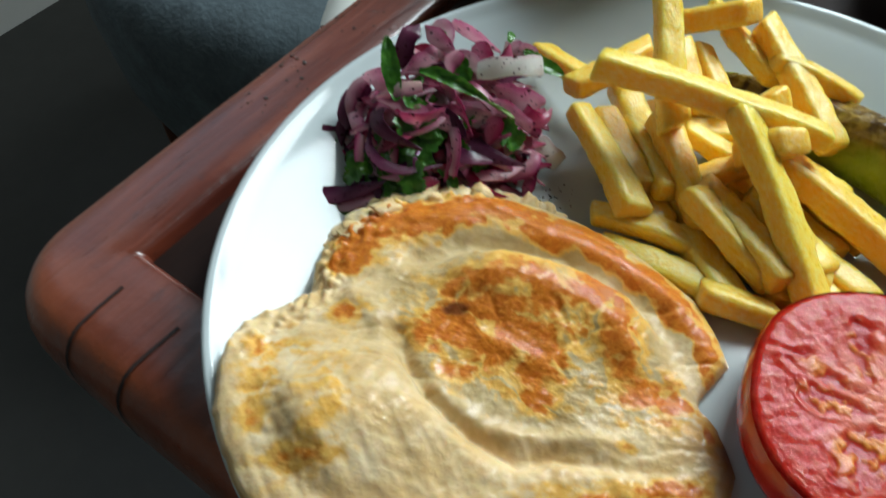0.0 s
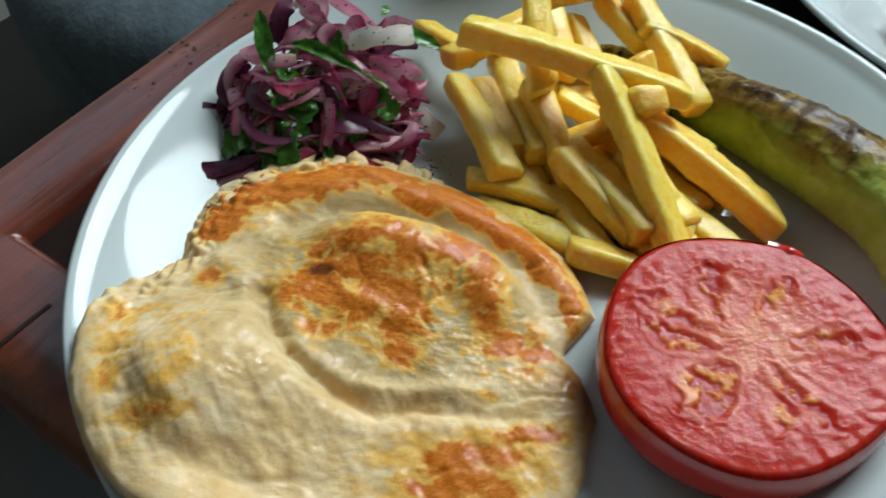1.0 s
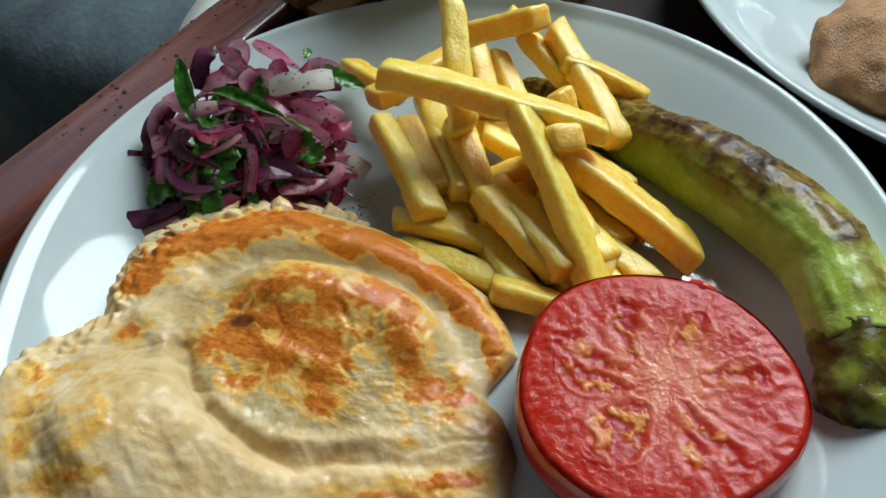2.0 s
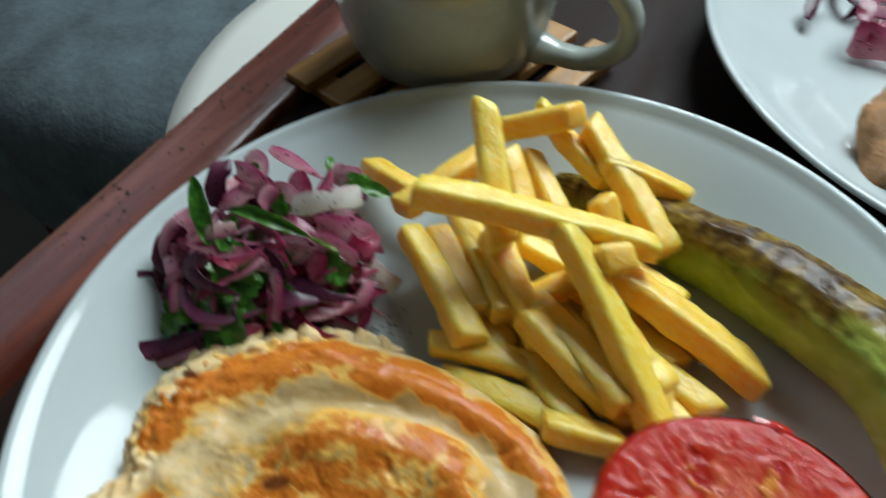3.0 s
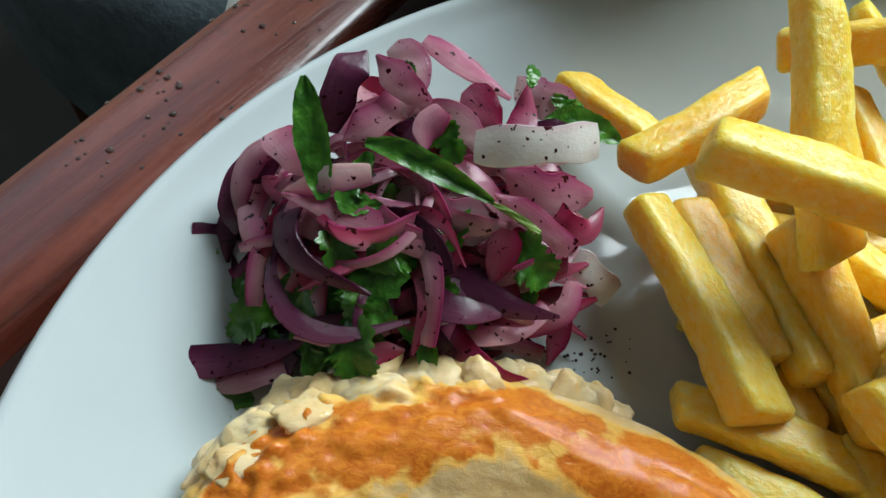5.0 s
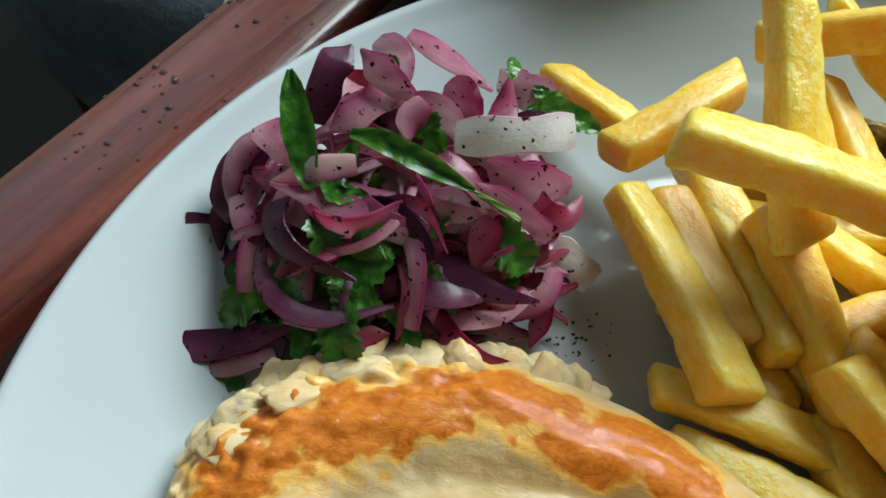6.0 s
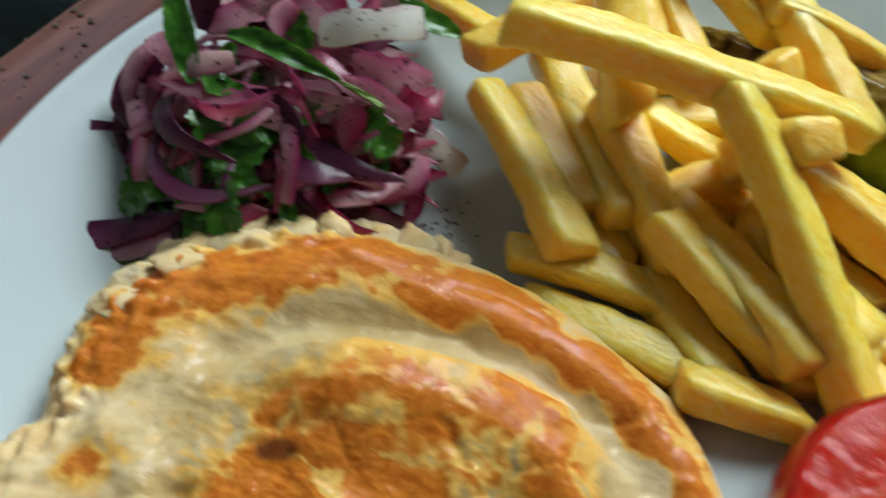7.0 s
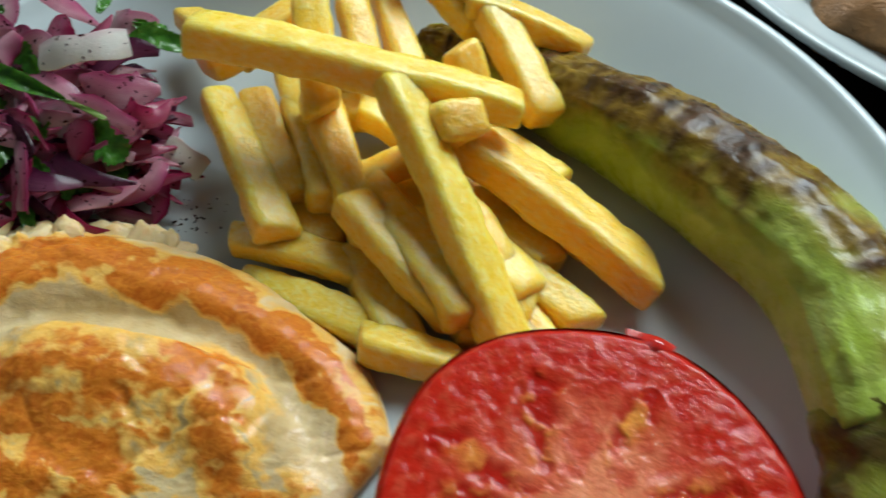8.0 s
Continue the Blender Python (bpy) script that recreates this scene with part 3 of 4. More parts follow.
def chicken_top(x, y):
    z = 0.0185 - 0.09 * (x + 0.045) + 0.10 * (y + 0.03)
    z += 0.0165 * math.exp(-((x + 0.086) ** 2 + (y + 0.058) ** 2) / (2 * 0.0175 ** 2)) + 0.0050 * math.exp(-((x + 0.042) ** 2 + (y + 0.022) ** 2) / (2 * 0.014 ** 2))
    d, s = seg_dist(x, y, CREASE)
    z -= 0.0046 * math.exp(-(d / 0.0032) ** 2) * (1 - 0.8 * s)
    z += 0.0058 * sstep(-0.0002, 0.0024, -side_of(x, y, CREASE)) * math.exp(-d / 0.014) * (1 - 0.8 * s) * sstep(0.0, 0.16, s)
    d, s = seg_dist(x, y, GROOVE)
    z -= 0.0042 * math.exp(-(d / 0.0050) ** 2)
    d, s = seg_dist(x, y, LEDGE)
    inside = sstep(-0.0010, 0.0016, -side_of(x, y, LEDGE) + 0.0008 * turb(x, y, 2.0, 160, 2)) * sstep(0.024, 0.008, d) * sstep(-0.066, -0.046, x) * sstep(0.001, -0.012, x)
    z += 0.0052 * inside
    for line, height, wide in ((CREST, 0.0014, 0.0060), (SWIRL, 0.0016, 0.0028), (CURL, 0.0011, 0.0026), (TEAR, -0.0006, 0.0010), (FOLD, -0.0011, 0.0030), (NECK, 0.0022, 0.0040), (RIDGE, 0.0018, 0.0060)):
        d, s = seg_dist(x, y, line)
        if d < 3 * wide:
            z += height * math.exp(-(d / wide) ** 2) * sstep(0, 0.12, s) * sstep(1, 0.88, s)
    return z


def chicken():
    rim = [Vector((p[0], p[1])) for p in spline(RIM + [RIM[0]], 432)[:-1]]
    cx, cy, n = -0.047, -0.034, len(rim)
    levels = [i / 130 for i in range(1, 131)]
    verts, tones = [], []

    def put(s, k, sink):
        bx, by = rim[k]
        wob = 1 + s ** 6 * (0.010 * turb(bx, by, 2.0, 120) + 0.004 * turb(bx, by, 4.0, 330, 2))
        x, y = cx + (bx - cx) * s * wob, cy + (by - cy) * s * wob
        bed = plate_z(math.hypot(x, y))
        bed += max(0, 0.0274 - bed) * sstep(0.104, 0.126, math.hypot(x, y))
        edge = (1 - s ** 5) ** 0.5 if s < 1 else 0
        rough = 0.0006 * turb(x * 0.8 + 0.4 * y, 1.4 * y, 0.0, 60, 2) + 0.0002 * (1 - 2 * abs(turb(x + 0.3 * y, y * 1.5, 1.0, 120, 2)))
        top, least = chicken_top(x, y), bed + 0.005
        top = (top + least) / 2 + math.sqrt((top - least) ** 2 / 4 + 0.000004)
        lump = 0.0042 * sstep(0.72, 0.93, s) * sstep(-0.025, -0.06, x) * sstep(-0.045, -0.02, y) * abs(turb(x, y, 6.0, 210, 2))
        strands = turb(0.9 * x + 0.45 * y, 0.22 * (0.45 * x - 0.9 * y), 3.0, 190, 3)
        rough -= 0.0005 * max(0, 1 - 8 * abs(turb(0.7 * x - 0.5 * y, 1.5 * y + 0.3 * x, 9.0, 44, 2))) * sstep(0.3, -0.2, turb(x, y, 17.0, 40, 2))
        rough += 0.00022 * turb(x, y * 1.3, 21.0, 420, 3)
        rough += 0.0004 * turb(2.2 * (0.8 * x - 0.6 * y), 0.5 * (0.6 * x + 0.8 * y), 33.0, 170, 3)
        rough += 0.0006 * strands * sstep(-0.045, -0.062, y + 0.25 * (x + 0.05))
        z = bed + max(0.001, 1.07 * (top - bed) * (0.32 + 0.68 * edge)) + rough * (0.4 + 0.6 * edge) + lump
        if sink is not None:
            z = bed + 1.07 * (top - bed) * 0.32 * sink + rough * 0.3 * sink
        verts.append((x, y, z))
        patch = 0.0
        for px, py, rx, ry, w in SEARED:
            q = ((x - px) / (rx * 1.4)) ** 2 + ((y - py) / (ry * 1.4)) ** 2
            patch = max(patch, w * math.exp(-q * 0.9))
        d, where = seg_dist(x, y, CREST)
        lean = sstep(0.0085, 0.0035, d + 0.005 * turb(x, y, 4.0, 110, 3))
        patch = max(patch, 0.98 * lean * (0.8 + 0.2 * sstep(0, 0.15, where)))
        patch *= 1 - 0.55 * sstep(0.925, 0.965, s + 0.02 * fuzz(x, y, 8.0, 160)) * sstep(-0.075, -0.05, x)
        mottle = turb(x * 0.8 + y * 0.3, y * 1.35, 7.0, 150, 5)
        brown = patch + 0.05 + 0.45 * mottle * (0.3 + min(1, 1.5 * patch))
        core = sstep(1.15, 0.7, math.hypot((x + 0.040) / 0.034, (y + 0.028) / 0.024) + 0.5 * mottle)
        brown += core * (0.22 + 0.45 * turb(x, y, 11.0, 95, 4))
        gd, _ = seg_dist(x, y, GROOVE)
        brown += 0.10 * math.exp(-(gd / 0.008) ** 2) - 0.42 * math.exp(-(gd / 0.0045) ** 2)
        cd, _ = seg_dist(x, y, CREASE)
        brown -= 0.5 * math.exp(-(cd / 0.004) ** 2)
        brown -= 0.45 * max(0, 1 - 7 * abs(turb(x + 0.2 * y, 1.2 * y, 41.0, 70, 4))) * sstep(0.012, 0.003, abs(y + 0.035) - 0.014)
        if sink is not None:
            brown = 0.1
        # charred spot, then the burnt right edge with the tomato's shade painted in
        burnt_shaded = 0.75 * sstep(0.25, 0.7, math.exp(-(((x + 0.0575) / 0.004) ** 2 + ((y + 0.0215) / 0.0022) ** 2)) + 0.25 * mottle) + 0.85 * math.exp(-(((x - 0.011) / 0.009) ** 2 + ((y + 0.056) / 0.013) ** 2))
        middle = sstep(0.052, 0.034, math.hypot((x + 0.038), (y + 0.022) * 1.3) + 0.006 * mottle)
        tones.append((min(1, max(0, brown)), min(1, burnt_shaded), middle))

    put(0.0, 0, None)
    for s in levels:
        for k in range(n):
            put(s, k, None)
    for s, sink in ((1.012, 0.72), (1.008, 0.45), (0.985, 0.2), (0.95, 0.03)):
        for k in range(n):
            put(s, k, sink)
    faces = [(0, 1 + k, 1 + (k + 1) % n) for k in range(n)]
    faces += rings_faces(len(levels) + 4, n, True, False, 1)
    ob = part("chicken_fillet", mesh("chicken_fillet", verts, faces, tones), CHICKEN)
    # pale torn meat along the far edge
    rng = random.Random(8)
    soft, tints, tris = [], [], []
    for i in range(44):
        k = int(n * (4.0 + 3.4 * (i + rng.uniform(-0.8, 0.8)) / 44) / len(RIM)) % n
        s = rng.choice((0.90, 0.93, 0.95, 0.97, 0.99))
        row = min(len(levels) - 1, int(s * len(levels)) - 1)
        at = Vector(verts[1 + row * n + k]) + Vector((0, 0, rng.uniform(-0.0026, -0.0014)))
        ahead = Vector(verts[1 + row * n + (k + 3) % n]) - Vector(verts[1 + row * n + k])
        bm = bmesh.new()
        bmesh.ops.create_icosphere(bm, subdivisions=4, radius=1)
        turn = pose(0, 0, 0, rng.uniform(-15, 15), rng.uniform(-15, 15), math.degrees(math.atan2(ahead.y, ahead.x)) + rng.gauss(0, 30))
        a, b, c = rng.uniform(0.0036, 0.0072), rng.uniform(0.0026, 0.0044), rng.uniform(0.0014, 0.0022)
        base = len(soft)
        for v in bm.verts:
            q = 1 + 0.28 * turb(v.co.x + 7 * i, v.co.y, v.co.z, 1.3, 3) + 0.04 * turb(v.co.x, v.co.y + 5 * i, v.co.z, 5, 2)
            soft.append(at + turn @ Vector((v.co.x * a * q, v.co.y * b * q, v.co.z * c * q)))
            tints.append((max(0, 0.08 * turb(v.co.x, v.co.y + 3 * i, v.co.z, 1.2, 2)), 0, 0))
        tris += [tuple(base + v.index for v in f.verts) for f in bm.faces]
        bm.free()
    part("frayed_edge", mesh("frayed_edge", soft, tris, tints), CHICKEN, ob, "pale torn meat fibres")
    tagged(ob, "pan-seared golden-brown chicken breast fillet lying on the plate", "chicken")


chicken()


# ---- tomato ----
def tomato():
    ob = tagged(new("tomato_half"), "grilled red tomato half, cut side up, on the plate", "tomato")
    ob.matrix_world = pose(0.0492, -0.0536, 0.0054)
    rad = lambda a: 0.0352 * (1 + 0.018 * math.cos(3 * a + 0.5) + 0.012 * math.cos(5 * a + 2.0) + 0.01 * math.cos(2 * a))
    n = 320
    verts, tones = [], []
    # seed chambers: direction in degrees, inner and outer end, half width (in radii)
    chambers = [(168, 0.12, 0.72, 0.13), (222, 0.14, 0.74, 0.20), (-57, 0.16, 0.84, 0.085), (-2, 0.30, 0.76, 0.085), (48, 0.26, 0.74, 0.13), (106, 0.24, 0.76, 0.11), (140, 0.24, 0.80, 0.075), (282, 0.36, 0.74, 0.10)]

    def face(s, a):
        x, y = s * math.cos(a), s * math.sin(a)
        wx, wy = x + 0.10 * turb(x, y, 3.0, 2.4, 4), y + 0.10 * turb(x, y, 30.0, 2.4, 4)
        wob = 0.10 * turb(x, y, 5.0, 3.2, 5)
        inside = -1.0
        for deg, s0, s1, half in chambers:
            ca, sa = math.cos(radians(deg)), math.sin(radians(deg))
            u, v = (wx * ca + wy * sa - s0) / (s1 - s0), wy * ca - wx * sa + 0.05 * math.sin(3 * s + deg)
            w = half * 2.1 * max(0, u) ** 0.75 * max(0, 1 - u) ** 0.4 if 0 < u < 1 else -0.05
            inside = max(inside, w - abs(v))
        cell = sstep(-0.03, 0.07, inside + wob * 0.5)
        lip = sstep(-0.09, -0.02, inside + wob * 0.5) * (1 - cell)
        speck = turb(x, y, 13.0, 16, 4)
        pulp = cell * sstep(-0.10, 0.40, turb(x, y, 9.0, 7, 4))
        h = -0.0003 * cell + 0.0002 * lip + 0.0005 * pulp + 0.0002 * turb(x, y, 1.0, 4, 3) + 0.0001 * speck + 0.0010 * sstep(0.35, 0.85, s)
        h += 0.00016 * noise.fractal(Vector((math.cos(a) * 11, math.sin(a) * 11, s * 4.5)), 1.0, 2.0, 3) * sstep(0.40, 0.85, s)
        h -= 0.0016 * sstep(0.93, 1.0, s) ** 2
        flesh, jelly = Vector((0.53, 0.020, 0.008)), Vector((0.42, 0.010, 0.005))
        gold, core = Vector((0.86, 0.36, 0.07)), Vector((0.80, 0.27, 0.13))
        heart = math.hypot(wx - 0.10, wy - 0.06)
        arms = sstep(0.1, 0.5, noise.fractal(Vector((wx * 7, wy * 7, 4.0)), 1.0, 2.0, 3) + 0.35)
        c = flesh.lerp(Vector((0.62, 0.11, 0.05)), 0.45 * sstep(-0.1, 0.5, speck))
        c = c.lerp(core, sstep(0.62, 0.06, heart) * (0.35 + 0.65 * arms))
        c = c.lerp(core, 0.35 * lip * sstep(0.9, 0.3, s))
        c = c.lerp(jelly, 0.85 * cell)
        c = c.lerp(gold, 0.85 * pulp * sstep(0.80, 0.5, s))
        c = c.lerp(Vector((0.42, 0.010, 0.008)), 0.6 * sstep(0.92, 0.99, s))
        return h, c

    verts.append((0, 0, 0.0205))
    tones.append(tuple(face(0.001, 0)[1]))
    levels = [i / 130 for i in range(1, 131)]
    for s in levels:
        for k in range(n):
            a = 2 * math.pi * k / n
            h, c = face(s, a)
            r = rad(a) * s
            verts.append((r * math.cos(a), r * math.sin(a), 0.0205 + h))
            tones.append(tuple(c))
    faces = [(0, 1 + k, 1 + (k + 1) % n) for k in range(n)] + rings_faces(len(levels), n, True, False, 1)
    part("cut_face", mesh("cut_face", verts, faces, tones), PULP, ob, "wet juicy cut face with seed chambers")
    verts = []
    shape = [(0.990, 0.0207), (1.004, 0.0198), (1.018, 0.0165), (1.020, 0.0125), (1.008, 0.0092), (0.975, 0.0060), (0.90, 0.0030), (0.78, 0.0010), (0.6, 0.0), (0.05, 0.0)]
    for s, z in shape:
        for k in range(n):
            a = 2 * math.pi * k / n
            r = rad(a) * s * (1 + 0.004 * fuzz(math.cos(a) * 3, math.sin(a) * 3, z * 100, 1.0))
            verts.append((r * math.cos(a), r * math.sin(a), z))
    part("peel", mesh("peel", verts, rings_faces(len(shape), n, True, False)), PEEL, ob, "shiny red skin")
    # a lifted scrap of skin on the rim
    vs = []
    for i in range(7):
        for j in range(5):
            a, s = 1.12 - 0.11 * i / 6 * 2.4, 0.90 + 0.12 * j / 4
            r = 0.0352 * s
            vs.append((r * math.cos(a), r * math.sin(a), 0.0204 + 0.0024 * math.sin(math.pi * min(1, (6 - i) / 4.2)) ** 2 * (1 - abs(j - 2.0) / 2.6)))
    part("peel_scrap", mesh("peel_scrap", vs, rings_faces(7, 5, False, False)), PEEL, ob, "curled strip of red skin")


tomato()


# ---- grilled pepper ----
def pepper():
    ob = tagged(new("green_pepper"), "blistered grilled long green pepper lying along the plate", "pepper")
    centre = [(0.036, 0.083, 0.012), (0.050, 0.070, 0.013), (0.065, 0.0535, 0.0155), (0.083, 0.0325, 0.0180), (0.0985, 0.0080, 0.0205), (0.1075, -0.0170, 0.0220), (0.1062, -0.0460, 0.0200)]
    radii = [0.004, 0.0085, 0.0108, 0.0132, 0.0142, 0.0138, 0.0122]
    n, steps = 72, 150
    path = spline(centre, steps)
    rr = spline([(r, 0, 0) for r in radii], steps)
    verts, tones = [], []
    for i, c in enumerate(path):
        d = (path[min(i + 1, steps)] - path[max(i - 1, 0)]).normalized()
        side = d.cross(Vector((0, 0, 1))).normalized()
        up = side.cross(d)
        t = i / steps
        for k in range(n):
            a = 2 * math.pi * k / n
            r = rr[i].x * (1 + 0.05 * math.cos(3 * a + 1 + t * 2))
            if i == 0:
                r *= 0.3
            p = c + side * math.cos(a) * r + up * math.sin(a) * r * 0.86
            wrinkle = turb(p.x, p.y, p.z, 95, 4)
            fold = noise.fractal(Vector((t * 34 + 0.8 * math.sin(a * 1.0), a * 0.9, 2.0)), 1.0, 2.0, 3)
            top = sstep(-0.1, 0.8, math.sin(a))
            p += (side * math.cos(a) + up * math.sin(a)) * (0.0005 * wrinkle + 0.0003 * fold * (0.3 + 0.7 * top) + 0.0009 * top * max(0, 1 - 3.0 * abs(noise.noise(Vector((t * 6 + 1.3 * a, a * 3.2, 5.0))))) ** 2 + 0.0004 * top * (1 - 2 * abs(noise.fractal(Vector((t * 5 + 1.0 * a, a * 5.0, 8.0)), 1.0, 2.0, 3))) + 0.0002 * (1 - 2 * abs(turb(p.x, p.y, p.z + 1, 260, 3))) * top)
            verts.append(p)
            # the far upper flank took the heat, most along the first half
            face = math.cos(a - 1.9)
            olive = sstep(-0.15, 0.65, face + 0.45 * wrinkle - 2.2 * max(0, t - 0.58))
            char = sstep(0.35, 0.85, face * 0.62 + 0.62 * fold + 0.25 * wrinkle - 1.5 * max(0, t - 0.66)) * 0.9
            tones.append((olive, char, sstep(0.45, 0.85, t + 0.15 * wrinkle)))
    part("flesh", mesh("flesh", verts, rings_faces(steps + 1, n), tones), PEPPER, ob)
    cap = spline([(0.1065, -0.0435, 0.0200), (0.1045, -0.0515, 0.0193), (0.1010, -0.0590, 0.0185), (0.0970, -0.0645, 0.0178), (0.0950, -0.0670, 0.0175)], 30)
    verts, tones = [], []
    for i, c in enumerate(cap):
        d = (cap[min(i + 1, 30)] - cap[max(i - 1, 0)]).normalized()
        side = d.cross(Vector((0, 0, 1))).normalized()
        up = side.cross(d)
        t = i / 30
        r = 0.0129 * (1 - 0.25 * t) if t < 0.6 else 0.0109 * max(0.12, math.cos((t - 0.6) / 0.4 * math.pi / 2)) ** 0.7
        for k in range(48):
            a = 2 * math.pi * k / 48
            q = r * (1 + 0.06 * math.cos(5 * a) * (1 - t)) + 0.0009 * turb(math.cos(a), math.sin(a), t * 2, 2.2)
            verts.append(c + side * math.cos(a) * q + up * math.sin(a) * q * 0.9)
            tones.append((0.35, 0.15 + 0.7 * sstep(-0.4, 0.4, turb(math.cos(a), math.sin(a), t * 3, 1.6) + 0.1), 0))
    part("stem_cap", mesh("stem_cap", verts, rings_faces(31, 48), tones), PEPPER, ob, "charred dark stem end")


pepper()


# ---- french fries ----
def fry(p0, p1, w=0.0098, h=0.0088, roll=20, bend=0.0, seed=0):
    p0, p1 = Vector(p0), Vector(p1)
    axis = p1 - p0
    length = axis.length
    axis.normalize()
    rng = random.Random(seed)
    n, steps = 28, max(10, int(length / 0.0022))
    verts, tones = [], []
    ox, oy = rng.uniform(0, 50), rng.uniform(0, 50)
    cut0, cut1 = rng.uniform(-0.7, 0.7), rng.uniform(-0.7, 0.7)
    taper0, taper1 = rng.uniform(0.80, 1.06), rng.uniform(0.80, 1.06)
    stations = [(-0.0002, 0.35), (0.0, 0.76), (0.0004, 0.89), (0.0012, 0.97)] + [(length * i / steps, 1.0) for i in range(2, steps - 1)] + [(length - 0.0012, 0.97), (length - 0.0004, 0.89), (length, 0.76), (length + 0.0002, 0.35)]
    for s, k in stations:
        t = s / length
        size = k * (taper0 + (taper1 - taper0) * t) * (1 + 0.07 * noise.noise(Vector((ox, s * 60, 0))))
        lift = bend * (4 * t * (1 - t)) + 0.0006 * noise.noise(Vector((oy, s * 45, 3)))
        for j in range(n):
            a = 2 * math.pi * j / n
            ca, sa = math.cos(a), math.sin(a)
            q = (abs(ca) ** 5.2 + abs(sa) ** 5.2) ** (-1 / 5.2)
            x, y = 0.95 * q * ca * w / 2 * size, 0.95 * q * sa * h / 2 * size + lift
            r = 0.0006 * turb(x + ox, y + oy, s, 210, 4)
            z = s + cut0 * x * (1 - t) + cut1 * x * t
            sway = 0.0011 * noise.noise(Vector((ox + 9, s * 32, 1)))
            verts.append((x * (1 + r / 0.006) * (1 + 0.06 * noise.noise(Vector((oy, s * 38, 8)))) + sway, (y - lift) * (1 + r / 0.006) + lift, z))
            corner = sstep(1.08, 1.20, q)
            tip = max(sstep(0.006, 0.0, s), sstep(0.006, 0.0, length - s))
            tones.append((min(1, max(0, 0.10 * tip + 0.20 * noise.noise(Vector((x * 160 + ox, y * 160, s * 90))) * (0.10 + tip))), min(1, max(0, 0.05 * corner * (1 - 0.6 * tip) + 0.08 * corner * noise.noise(Vector((s * 300, ox, a))))), 0))
    me = mesh("french_fry", verts, rings_faces(len(stations), n), tones)
    ob = tagged(part("french_fry", me, POTATO), "golden-yellow thick-cut french fry in the pile", "french fry", "french fries on the plate")
    side = axis.cross(Vector((0, 0, 1))).normalized()
    up = side.cross(axis)
    m = Matrix((side, up, axis)).transposed().to_4x4()
    ob.matrix_world = Matrix.Translation(p0) @ m @ pose(0, 0, 0, 0, 0, roll)
    return ob


fry((-0.0135, 0.0505, 0.0500), (0.0542, 0.0306, 0.0333), 0.0105, 0.0098, 12, 0.0008, 3)
fry((0.0275, 0.0365, 0.0415), (0.0440, -0.0190, 0.0110), 0.0112, 0.0098, 30, 0.0018, 4)
fry((0.0400, 0.0310, 0.0260), (0.0765, -0.0030, 0.0105), 0.0120, 0.0098, 25, 0.0010, 5)
fry((-0.0170, 0.0590, 0.0240), (-0.0022, 0.0168, 0.0175), 0.0105, 0.0095, 20, 0.0010, 6)
fry((-0.0185, 0.0655, 0.0270), (0.0110, 0.0830, 0.0290), 0.0100, 0.0092, 10, 0.0, 7)
fry((-0.0265, 0.0945, 0.0215), (-0.0080, 0.0740, 0.0200), 0.0095, 0.0085, 15, 0.0, 8)
fry((0.0115, 0.0815, 0.0530), (0.0105, 0.0400, 0.0310), 0.0105, 0.0098, 10, 0.0, 9)
fry((0.0170, 0.0950, 0.0290), (0.0425, 0.0830, 0.0425), 0.0100, 0.0092, 30, 0.0, 10)
fry((0.0480, 0.0870, 0.0350), (0.0620, 0.0380, 0.0210), 0.0100, 0.0090, 15, 0.0008, 11)
fry((0.0480, 0.0690, 0.0330), (0.0755, 0.0590, 0.0205), 0.0100, 0.0085, 20, 0.0012, 12)
fry((0.0435, 0.0540, 0.0330), (0.0480, 0.0380, 0.0150), 0.0100, 0.0090, 10, 0.0, 13)
fry((0.0130, -0.0085, 0.0120), (0.0340, -0.0168, 0.0098), 0.0105, 0.0092, 25, 0.0, 14)
fry((0.0085, 0.0520, 0.0270), (0.0165, 0.0120, 0.0160), 0.0100, 0.0092, 10, 0.0010, 15)
fry((-0.0075, 0.0600, 0.0210), (0.0005, 0.0270, 0.0185), 0.0102, 0.0085, 5, 0.0, 16)
fry((0.0300, 0.0335, 0.0225), (0.0418, 0.0245, 0.0395), 0.0112, 0.0098, 38, 0.001, 17)
fry((0.0140, 0.0210, 0.0230), (0.0345, -0.0085, 0.0125), 0.0102, 0.0090, 15, 0.0010, 18)
fry((0.0130, 0.0160, 0.0120), (0.0230, -0.0100, 0.0090), 0.0100, 0.0088, 10, 0.0, 19)
fry((-0.0150, 0.0225, 0.0125), (0.0180, 0.0080, 0.0105), 0.0090, 0.0070, 5, 0.0020, 20)
fry((-0.0130, 0.0120, 0.0092), (0.0210, -0.0080, 0.0092), 0.0100, 0.0084, 0, 0.0, 21)
fry((0.0380, 0.0180, 0.0220), (0.0490, -0.0080, 0.0120), 0.0100, 0.0088, 15, 0.0, 22)
fry((0.0440, 0.0100, 0.0120), (0.0610, -0.0110, 0.0095), 0.0105, 0.0086, 5, 0.0, 23)
fry((0.0420, 0.0050, 0.0105), (0.0525, -0.0190, 0.0092), 0.0100, 0.0084, 5, 0.0, 24)
fry((0.0190, 0.0800, 0.0330), (0.0205, 0.0560, 0.0240), 0.0085, 0.0080, 15, 0.0, 25)
fry((0.0275, 0.0820, 0.0290), (0.0320, 0.0560, 0.0230), 0.0085, 0.0080, 15, 0.0, 26)
fry((0.0335, 0.1010, 0.0340), (0.0420, 0.0860, 0.0260), 0.0070, 0.0065, 30, 0.0, 27)
